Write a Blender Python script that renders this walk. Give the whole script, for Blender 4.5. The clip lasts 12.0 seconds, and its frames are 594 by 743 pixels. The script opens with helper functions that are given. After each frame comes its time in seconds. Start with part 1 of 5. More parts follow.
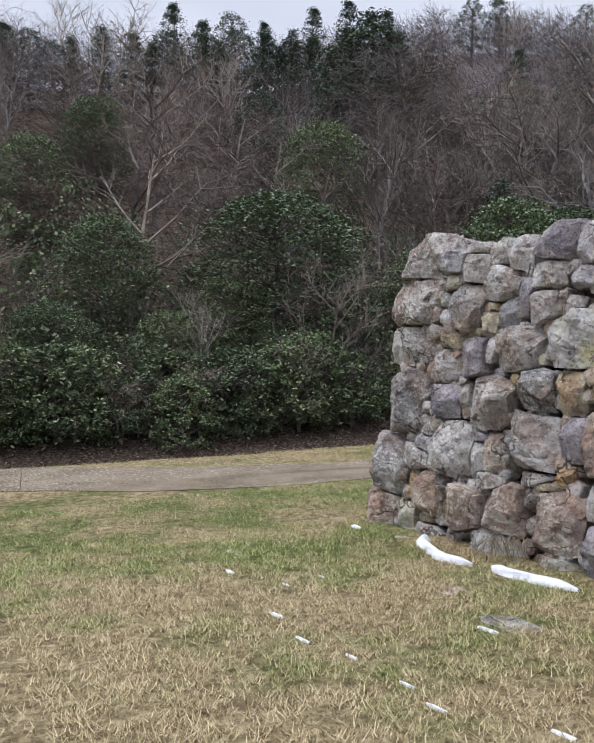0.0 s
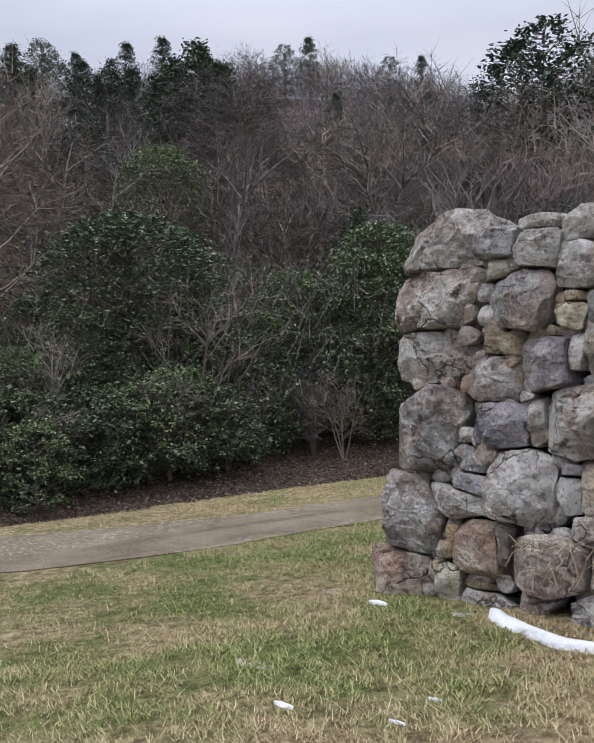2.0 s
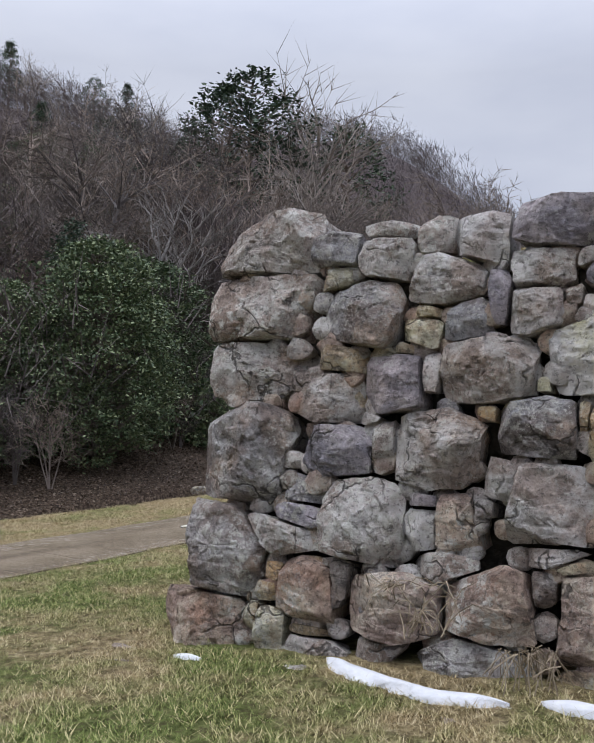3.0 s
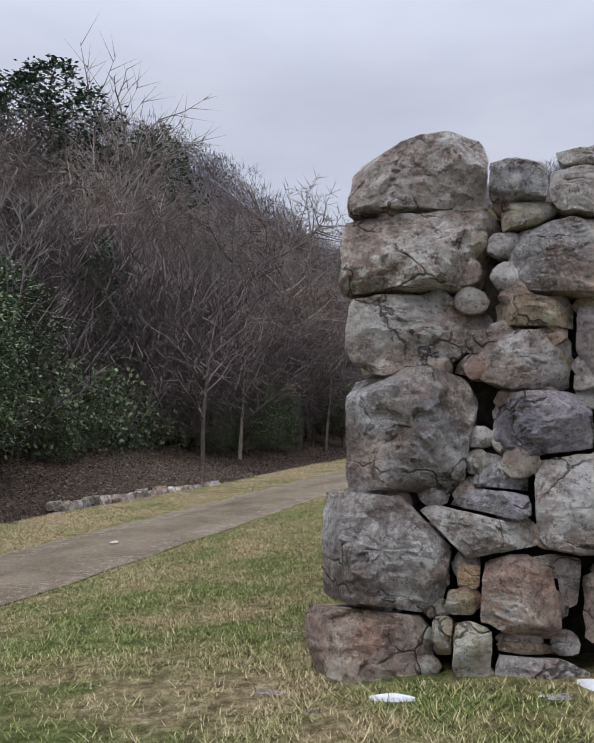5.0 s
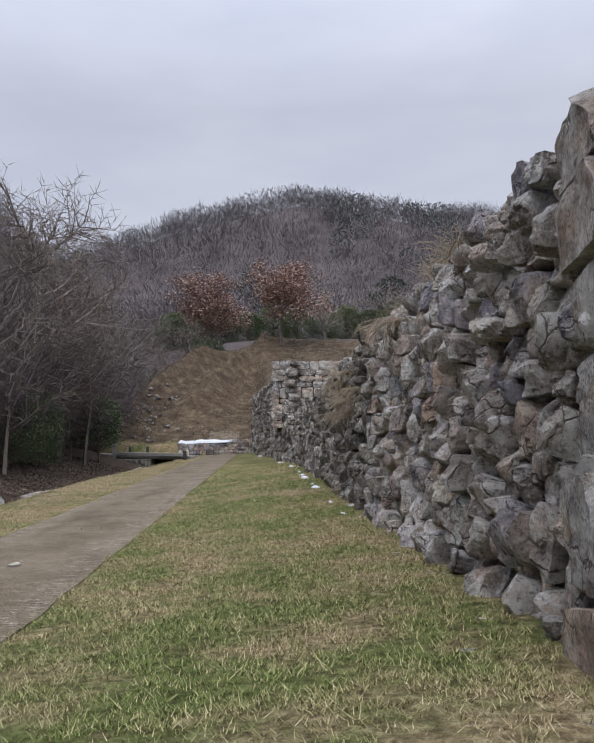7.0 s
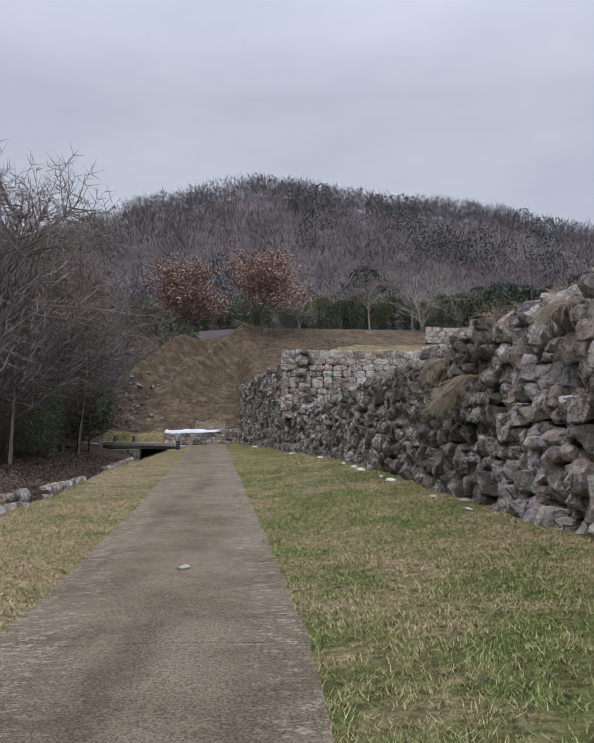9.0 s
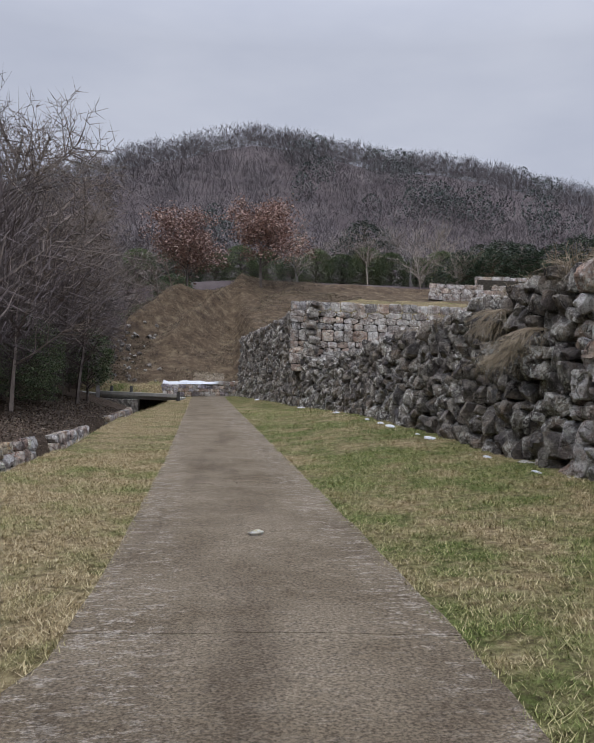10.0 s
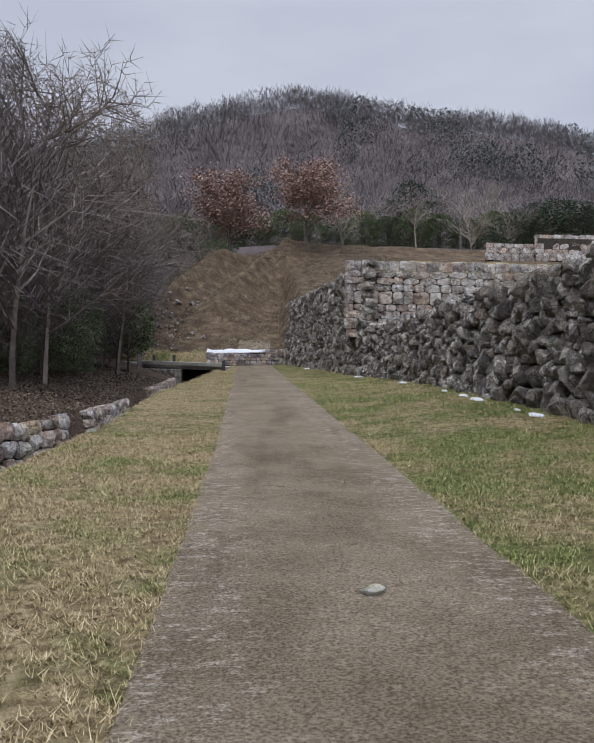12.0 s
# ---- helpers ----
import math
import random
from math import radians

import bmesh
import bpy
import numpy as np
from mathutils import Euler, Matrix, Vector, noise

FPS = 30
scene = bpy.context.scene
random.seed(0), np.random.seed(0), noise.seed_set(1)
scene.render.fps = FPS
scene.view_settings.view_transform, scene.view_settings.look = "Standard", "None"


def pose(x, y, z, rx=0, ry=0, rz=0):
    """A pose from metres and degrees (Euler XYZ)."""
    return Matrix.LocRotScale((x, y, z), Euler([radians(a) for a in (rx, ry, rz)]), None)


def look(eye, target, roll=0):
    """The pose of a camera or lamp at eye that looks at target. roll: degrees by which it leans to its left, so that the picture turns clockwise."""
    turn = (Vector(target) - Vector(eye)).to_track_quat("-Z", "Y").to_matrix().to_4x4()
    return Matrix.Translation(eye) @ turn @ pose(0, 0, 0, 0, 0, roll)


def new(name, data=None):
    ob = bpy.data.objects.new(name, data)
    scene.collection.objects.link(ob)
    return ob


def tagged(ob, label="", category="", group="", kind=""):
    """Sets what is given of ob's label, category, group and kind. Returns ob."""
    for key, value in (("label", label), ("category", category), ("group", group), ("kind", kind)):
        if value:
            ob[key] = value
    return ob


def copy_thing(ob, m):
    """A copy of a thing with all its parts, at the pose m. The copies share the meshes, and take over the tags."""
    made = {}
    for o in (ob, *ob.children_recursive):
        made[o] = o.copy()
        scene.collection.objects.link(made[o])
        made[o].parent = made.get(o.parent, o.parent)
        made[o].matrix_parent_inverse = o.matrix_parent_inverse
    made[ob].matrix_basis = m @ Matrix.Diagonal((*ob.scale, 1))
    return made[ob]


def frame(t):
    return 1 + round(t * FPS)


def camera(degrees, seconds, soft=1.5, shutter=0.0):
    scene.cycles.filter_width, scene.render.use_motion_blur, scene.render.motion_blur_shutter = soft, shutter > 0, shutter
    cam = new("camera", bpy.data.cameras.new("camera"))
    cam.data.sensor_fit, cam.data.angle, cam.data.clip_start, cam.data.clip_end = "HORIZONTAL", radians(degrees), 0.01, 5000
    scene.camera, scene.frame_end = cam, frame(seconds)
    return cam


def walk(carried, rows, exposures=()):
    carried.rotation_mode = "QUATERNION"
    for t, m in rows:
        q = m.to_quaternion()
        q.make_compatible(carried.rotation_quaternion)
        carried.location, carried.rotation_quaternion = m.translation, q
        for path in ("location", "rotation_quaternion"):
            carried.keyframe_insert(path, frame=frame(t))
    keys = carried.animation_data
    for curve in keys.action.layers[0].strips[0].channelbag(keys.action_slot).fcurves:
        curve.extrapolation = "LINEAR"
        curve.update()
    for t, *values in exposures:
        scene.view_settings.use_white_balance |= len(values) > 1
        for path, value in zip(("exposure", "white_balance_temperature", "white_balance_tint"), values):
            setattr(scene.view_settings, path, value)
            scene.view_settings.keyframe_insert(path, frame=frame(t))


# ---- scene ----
cam = camera(38.5, 12.0)

PATH = [
    (0, (14.697, -8.141, 2.396), (12.880, -7.309, 2.332), 0.4),
    (0.5, (13.826, -8.174, 2.286), (12.037, -7.280, 2.267), 0.3),
    (1, (13.009, -8.212, 2.225), (11.297, -7.181, 2.137), 0.7),
    (1.5, (12.343, -8.343, 2.239), (10.722, -7.174, 2.161), 1.6),
    (1.9, (11.694, -8.327, 2.156), (10.063, -7.171, 2.210), -2.2),
    (2, (11.524, -8.363, 2.143), (9.937, -7.146, 2.180), -1.5),
    (2.5, (10.764, -8.432, 2.113), (9.561, -6.834, 2.133), 1.4),
    (2.7, (10.451, -8.396, 2.072), (9.322, -6.746, 2.139), 1.6),
    (4.3, (8.079, -8.241, 1.813), (7.340, -6.392, 1.991), -0.8),
    (4.5, (7.770, -8.164, 1.791), (6.989, -6.331, 1.966), -1.2),
    (5, (7.034, -8.116, 1.730), (6.480, -6.199, 1.875), -0.2),
    (5.5, (6.201, -8.001, 1.681), (5.894, -6.032, 1.844), 0.1),
    (6, (5.497, -7.826, 1.549), (5.383, -5.847, 1.814), -1.5),
    (6.5, (4.664, -7.635, 1.520), (4.654, -5.663, 1.853), -1.6),
    (7, (3.894, -7.229, 1.490), (4.005, -5.241, 1.672), -0.5),
    (7.5, (3.204, -7.019, 1.575), (3.305, -5.028, 1.738), 0.0),
    (9.3, (1.115, -5.855, 1.506), (1.389, -3.880, 1.663), 0.3),
    (9.5, (0.941, -5.636, 1.509), (1.242, -3.664, 1.652), 0.6),
    (10, (0.594, -4.907, 1.460), (0.845, -2.923, 1.514), 1.4),
    (10.5, (0.379, -4.159, 1.420), (0.538, -2.166, 1.367), 0.1),
    (11, (0.322, -3.373, 1.413), (0.435, -1.377, 1.344), 0.8),
    (11.5, (0.423, -2.666, 1.449), (0.559, -0.671, 1.406), -0.7),
    (12, (0.423, -1.933, 1.477), (0.577, 0.061, 1.453), 0.8),
]
EXPOSURE = 0.0
walk(cam, [(t, look(eye, target, roll)) for t, eye, target, roll in PATH], [(0.0, EXPOSURE + 0.45), (2.5, EXPOSURE + 0.2), (4.5, EXPOSURE + 0.1), (5.5, EXPOSURE + 0.1), (6.5, EXPOSURE), (7.5, EXPOSURE + 0.12), (9.5, EXPOSURE - 0.1), (12.0, EXPOSURE)])

# ---------------------------------------------------------------- world and light
world = bpy.data.worlds.new("overcast_sky")
scene.world = world
world.use_nodes = True
wn, wl = world.node_tree.nodes, world.node_tree.links
wn.clear()
SUN_ELEV, SUN_AZ = radians(48), radians(200)
sky = wn.new("ShaderNodeTexSky")
sky.sky_type = "NISHITA"
sky.sun_disc = False
sky.sun_elevation, sky.sun_rotation = SUN_ELEV, SUN_AZ
sky.air_density, sky.dust_density = 1.0, 4.0
coords = wn.new("ShaderNodeTexCoord")
stretch = wn.new("ShaderNodeMapping")
stretch.inputs["Scale"].default_value = (1.6, 1.6, 4.5)
wl.new(coords.outputs["Generated"], stretch.inputs["Vector"])
cloud = wn.new("ShaderNodeTexNoise")
cloud.inputs["Scale"].default_value = 1.5
cloud.inputs["Detail"].default_value = 5
cloud.inputs["Roughness"].default_value = 0.5
wl.new(stretch.outputs["Vector"], cloud.inputs["Vector"])
cloud_ramp = wn.new("ShaderNodeValToRGB")
cloud_ramp.color_ramp.elements[0].position, cloud_ramp.color_ramp.elements[0].color = 0.36, (0.49, 0.53, 0.655, 1)
cloud_ramp.color_ramp.elements[1].position, cloud_ramp.color_ramp.elements[1].color = 0.64, (0.61, 0.645, 0.755, 1)
wl.new(cloud.outputs["Fac"], cloud_ramp.inputs["Fac"])
split = wn.new("ShaderNodeSeparateXYZ")
wl.new(coords.outputs["Generated"], split.inputs["Vector"])
# an overcast sky grows brighter towards the zenith
rise = wn.new("ShaderNodeMapRange")
rise.inputs["From Min"].default_value, rise.inputs["From Max"].default_value = 0.38, 1.0
rise.inputs["To Min"].default_value, rise.inputs["To Max"].default_value = 1.0, 3.2
wl.new(split.outputs["Z"], rise.inputs["Value"])
brighter = wn.new("ShaderNodeVectorMath")
brighter.operation = "SCALE"
wl.new(cloud_ramp.outputs["Color"], brighter.inputs[0])
wl.new(rise.outputs["Result"], brighter.inputs["Scale"])
cover = wn.new("ShaderNodeBackground")
cover.inputs["Strength"].default_value = 0.98
wl.new(brighter.outputs["Vector"], cover.inputs["Color"])
clear = wn.new("ShaderNodeBackground")
clear.inputs["Strength"].default_value = 0.06
wl.new(sky.outputs["Color"], clear.inputs["Color"])
both = wn.new("ShaderNodeMixShader")
both.inputs["Fac"].default_value = 0.94
wl.new(clear.outputs["Background"], both.inputs[1])
wl.new(cover.outputs["Background"], both.inputs[2])
wout = wn.new("ShaderNodeOutputWorld")
wl.new(both.outputs["Shader"], wout.inputs["Surface"])

sun_data = bpy.data.lights.new("sun", "SUN")
sun_data.energy, sun_data.angle, sun_data.color = 1.3, radians(40), (1.0, 0.98, 0.95)
sun = new("sun", sun_data)
sun.matrix_world = look((-10, -16, 40), (0, 0, 0))

# ---------------------------------------------------------------- materials
def material(name):
    m = bpy.data.materials.new(name)
    m.use_nodes = True
    n = m.node_tree.nodes
    return m, n, m.node_tree.links, n["Principled BSDF"]


def noise_node(n, l, vector, scale, detail=5.0, rough=0.55):
    t = n.new("ShaderNodeTexNoise")
    t.inputs["Scale"].default_value, t.inputs["Detail"].default_value, t.inputs["Roughness"].default_value = scale, detail, rough
    if vector is not None:
        l.new(vector, t.inputs["Vector"])
    return t.outputs["Fac"]


def ramp(n, l, fac, *stops):
    r = n.new("ShaderNodeValToRGB")
    e = r.color_ramp.elements
    while len(e) < len(stops):
        e.new(0.5)
    for k, (p, c) in zip(e, stops):
        k.position, k.color = p, (*c, 1) if len(c) == 3 else c
    l.new(fac, r.inputs["Fac"])
    return r.outputs["Color"]


def mix(n, l, fac, a, b, mode="MIX"):
    m = n.new("ShaderNodeMix")
    m.data_type, m.blend_type = "RGBA", mode
    for value, socket in ((fac, m.inputs[0]), (a, m.inputs[6]), (b, m.inputs[7])):
        if isinstance(value, (int, float)):
            socket.default_value = value
        elif isinstance(value, tuple):
            socket.default_value = (*value, 1)
        else:
            l.new(value, socket)
    return m.outputs[2]


def step(n, l, value, low, high):
    r = n.new("ShaderNodeMapRange")
    r.interpolation_type = "SMOOTHSTEP"
    r.inputs["From Min"].default_value, r.inputs["From Max"].default_value = low, high
    l.new(value, r.inputs["Value"])
    return r.outputs["Result"]


def times(n, l, a, b, op="MULTIPLY"):
    m = n.new("ShaderNodeMath")
    m.operation = op
    for value, socket in ((a, m.inputs[0]), (b, m.inputs[1])):
        if isinstance(value, (int, float)):
            socket.default_value = value
        else:
            l.new(value, socket)
    return m.outputs[0]


def bump(n, l, b, height, strength, distance):
    k = n.new("ShaderNodeBump")
    k.inputs["Strength"].default_value, k.inputs["Distance"].default_value = strength, distance
    l.new(height, k.inputs["Height"])
    l.new(k.outputs["Normal"], b.inputs["Normal"])


def position(n):
    return n.new("ShaderNodeNewGeometry").outputs["Position"]


def stretched(n, l, vector, scale):
    m = n.new("ShaderNodeMapping")
    m.inputs["Scale"].default_value = scale
    l.new(vector, m.inputs["Vector"])
    return m.outputs["Vector"]


def n_colour(n, l, vector, scale):
    t = n.new("ShaderNodeTexNoise")
    t.inputs["Scale"].default_value, t.inputs["Detail"].default_value = scale, 4
    l.new(vector, t.inputs["Vector"])
    return t.outputs["Color"]


def stone_material(name, dark, light, warm, lichen=0.5, joined=False):
    """Weathered rock: two tones, rusty stains, pale lichen blotches and fine pitting."""
    m, n, l, b = material(name)
    p = position(n)
    base = ramp(n, l, noise_node(n, l, p, 2.6, 7, 0.62), (0.43, dark), (0.57, light))
    if joined:
        pick = n.new("ShaderNodeNewGeometry").outputs["Random Per Island"]
    else:
        pick = n.new("ShaderNodeObjectInfo").outputs["Random"]
    base = mix(n, l, 1.0, base, ramp(n, l, pick, (0.0, (0.58, 0.58, 0.62)), (0.35, (0.95, 0.86, 0.80)), (0.7, (0.98, 0.94, 0.92)), (1.0, (1.18, 1.14, 1.13))), "MULTIPLY")
    stain = step(n, l, noise_node(n, l, p, 1.7, 4, 0.6), 0.52, 0.72)
    base = mix(n, l, times(n, l, stain, 0.85), base, warm)
    layer = noise_node(n, l, stretched(n, l, p, (1.5, 1.5, 5.0)), 2.2, 7, 0.7)
    base = mix(n, l, times(n, l, step(n, l, layer, 0.54, 0.62), 0.4), base, (0.07, 0.066, 0.066))
    spots = step(n, l, noise_node(n, l, p, 12.0, 7, 0.75), 0.515, 0.545)
    field = step(n, l, noise_node(n, l, p, 1.3, 3, 0.5), 0.54 - 0.16 * lichen, 0.60)
    base = mix(n, l, times(n, l, times(n, l, spots, field), 0.85), base, (0.72, 0.71, 0.66))
    specks = step(n, l, noise_node(n, l, p, 34.0, 4, 0.7), 0.54, 0.57)
    base = mix(n, l, times(n, l, times(n, l, specks, step(n, l, noise_node(n, l, p, 2.2, 4, 0.6), 0.42, 0.56)), 0.15 + 0.55 * lichen), base, (0.66, 0.65, 0.60))
    pits = step(n, l, noise_node(n, l, p, 26.0, 5, 0.7), 0.44, 0.40)
    base = mix(n, l, times(n, l, pits, 0.5), base, (0.05, 0.047, 0.044))
    moss = step(n, l, noise_node(n, l, p, 4.2, 5, 0.6), 0.54, 0.68)
    base = mix(n, l, times(n, l, moss, 0.2), base, (0.17, 0.155, 0.095))
    patches = noise_node(n, l, p, 5.5, 9, 0.72)
    base = mix(n, l, 0.45, base, ramp(n, l, patches, (0.40, (0.27, 0.25, 0.25)), (0.5, (0.5, 0.5, 0.5)), (0.60, (0.70, 0.70, 0.69))), "OVERLAY")
    crack = n.new("ShaderNodeTexVoronoi")
    crack.feature = "DISTANCE_TO_EDGE"
    crack.inputs["Scale"].default_value = 3.4
    l.new(mix(n, l, 0.30, p, n_colour(n, l, p, 3.0)), crack.inputs["Vector"])
    split = step(n, l, crack.outputs["Distance"], 0.030, 0.004)
    split = times(n, l, split, step(n, l, noise_node(n, l, p, 2.0, 3), 0.46, 0.56))
    base = mix(n, l, times(n, l, split, 0.75), base, (0.045, 0.04, 0.038))
    grit = noise_node(n, l, p, 38.0, 6, 0.75)
    base = mix(n, l, 0.8, base, ramp(n, l, grit, (0.3, (0.3, 0.3, 0.3)), (0.7, (0.78, 0.78, 0.78))), "OVERLAY")
    l.new(base, b.inputs["Base Color"])
    b.inputs["Roughness"].default_value = 0.92
    b.inputs["Specular IOR Level"].default_value = 0.25
    chips = n.new("ShaderNodeTexVoronoi")
    chips.inputs["Scale"].default_value = 7.0
    warp = mix(n, l, 0.16, p, n_colour(n, l, p, 5.0))
    l.new(warp, chips.inputs["Vector"])
    fresh = step(n, l, chips.outputs["Distance"], 0.42, 0.60)
    base = mix(n, l, times(n, l, fresh, 0.18), base, (0.06, 0.056, 0.054))
    l.new(base, b.inputs["Base Color"])
    height = times(n, l, times(n, l, noise_node(n, l, p, 12.0, 12, 0.85), 1.3), times(n, l, layer, 0.6), "ADD")
    height = times(n, l, height, times(n, l, chips.outputs["Distance"], -0.9), "ADD")
    height = times(n, l, height, times(n, l, split, -0.8), "ADD")
    height = times(n, l, height, times(n, l, patches, 0.9), "ADD")
    bump(n, l, b, height, 1.0, 0.045)
    return m


STONE = {
    "g": stone_material("stone_grey", (0.393, 0.340, 0.309), (0.720, 0.720, 0.720), (0.556, 0.415, 0.318), 0.9),
    "b": stone_material("stone_blue", (0.267, 0.263, 0.309), (0.556, 0.529, 0.579), (0.414, 0.340, 0.299), 0.1),
    "n": stone_material("stone_brown", (0.414, 0.329, 0.290), (0.720, 0.632, 0.534), (0.535, 0.321, 0.224), 0.3),
    "t": stone_material("stone_tan", (0.516, 0.415, 0.299), (0.720, 0.720, 0.560), (0.720, 0.471, 0.242), 0.4),
    "w": stone_material("stone_pale", (0.535, 0.489, 0.468), (0.720, 0.720, 0.720), (0.681, 0.547, 0.450), 0.6),
    "y": stone_material("stone_yellow", (0.720, 0.715, 0.486), (0.720, 0.720, 0.710), (0.720, 0.678, 0.337), 0.3),
    "o": stone_material("stone_ochre", (0.52, 0.37, 0.22), (0.60, 0.49, 0.32), (0.52, 0.36, 0.20), 0.2),
    "s": stone_material("stone_slate", (0.321, 0.283, 0.267), (0.700, 0.700, 0.700), (0.538, 0.380, 0.281), 0.9),
}
SLATE_JOINED = stone_material("stone_slate_joined", (0.132, 0.124, 0.124), (0.356, 0.340, 0.309), (0.247, 0.185, 0.132), 0.5, True)
GREY_JOINED = stone_material("stone_grey_joined", (0.201, 0.193, 0.178), (0.510, 0.487, 0.433), (0.340, 0.278, 0.201), 0.6, True)


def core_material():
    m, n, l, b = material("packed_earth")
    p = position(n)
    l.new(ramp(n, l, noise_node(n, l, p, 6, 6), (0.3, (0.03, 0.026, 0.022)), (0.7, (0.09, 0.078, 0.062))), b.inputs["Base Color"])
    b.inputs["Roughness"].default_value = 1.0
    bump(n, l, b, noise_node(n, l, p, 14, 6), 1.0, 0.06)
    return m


EARTH = core_material()


def lawn_patch(n, l, p):
    """Where the lawn is green: in patches, more so beside the long wall than on the trodden ground at its end."""
    xyz = n.new("ShaderNodeSeparateXYZ")
    l.new(p, xyz.inputs["Vector"])
    greener = times(n, l, step(n, l, xyz.outputs["X"], 10.0, 5.5), step(n, l, xyz.outputs["X"], 0.4, 2.6))
    return times(n, l, noise_node(n, l, p, 0.8, 7, 0.7), times(n, l, greener, 0.09), "ADD")


def ground_material():
    """Winter lawn, leaf litter and bare slopes, blended by the two cover attributes."""
    m, n, l, b = material("winter_ground")
    p = position(n)
    patch = lawn_patch(n, l, p)
    fine = noise_node(n, l, p, 9.0, 6, 0.7)
    straw = ramp(n, l, fine, (0.36, (0.16, 0.12, 0.065)), (0.52, (0.35, 0.275, 0.155)), (0.66, (0.52, 0.43, 0.27)))
    green = ramp(n, l, fine, (0.36, (0.06, 0.075, 0.022)), (0.64, (0.19, 0.22, 0.075)))
    lawn = mix(n, l, step(n, l, patch, 0.44, 0.68), straw, green)
    lawn = mix(n, l, times(n, l, step(n, l, noise_node(n, l, p, 2.3, 4), 0.58, 0.72), 0.6), lawn, (0.20, 0.15, 0.09))
    soil = step(n, l, noise_node(n, l, p, 16.0, 5, 0.7), 0.50, 0.58)
    lawn = mix(n, l, times(n, l, soil, 0.5), lawn, (0.085, 0.062, 0.038))
    litter = ramp(n, l, noise_node(n, l, p, 11.0, 6, 0.8), (0.36, (0.03, 0.022, 0.017)), (0.52, (0.10, 0.073, 0.054)), (0.66, (0.27, 0.205, 0.155)))
    # far ground: distance haze is put into its purple-grey colour
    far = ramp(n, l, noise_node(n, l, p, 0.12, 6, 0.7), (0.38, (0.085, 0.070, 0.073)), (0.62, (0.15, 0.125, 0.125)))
    slope = ramp(n, l, noise_node(n, l, p, 1.1, 10, 0.8), (0.36, (0.052, 0.038, 0.028)), (0.5, (0.115, 0.083, 0.056)), (0.64, (0.22, 0.172, 0.112)))
    blur = times(n, l, times(n, l, noise_node(n, l, p, 1.8, 6, 0.7), 0.5, "SUBTRACT"), 0.9)
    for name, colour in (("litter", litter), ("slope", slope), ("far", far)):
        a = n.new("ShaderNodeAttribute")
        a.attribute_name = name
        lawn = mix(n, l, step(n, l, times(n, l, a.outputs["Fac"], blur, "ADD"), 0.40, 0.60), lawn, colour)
    l.new(lawn, b.inputs["Base Color"])
    b.inputs["Roughness"].default_value = 1.0
    b.inputs["Specular IOR Level"].default_value = 0.1
    bump(n, l, b, times(n, l, fine, noise_node(n, l, p, 40, 4, 0.7), "ADD"), 1.0, 0.05)
    return m


def blade_material(name):
    m, n, l, b = material(name)
    p = position(n)
    patch = lawn_patch(n, l, p)
    g = n.new("ShaderNodeNewGeometry").outputs["Random Per Island"]
    straw = ramp(n, l, g, (0.0, (0.16, 0.115, 0.06)), (0.5, (0.40, 0.31, 0.17)), (1.0, (0.66, 0.56, 0.36)))
    green = ramp(n, l, g, (0.0, (0.075, 0.10, 0.026)), (0.55, (0.21, 0.265, 0.08)), (0.75, (0.36, 0.36, 0.15)), (1.0, (0.58, 0.50, 0.29)))
    l.new(mix(n, l, step(n, l, patch, 0.44, 0.68), straw, green), b.inputs["Base Color"])
    b.inputs["Roughness"].default_value = 0.8
    b.inputs["Specular IOR Level"].default_value = 0.15
    return m


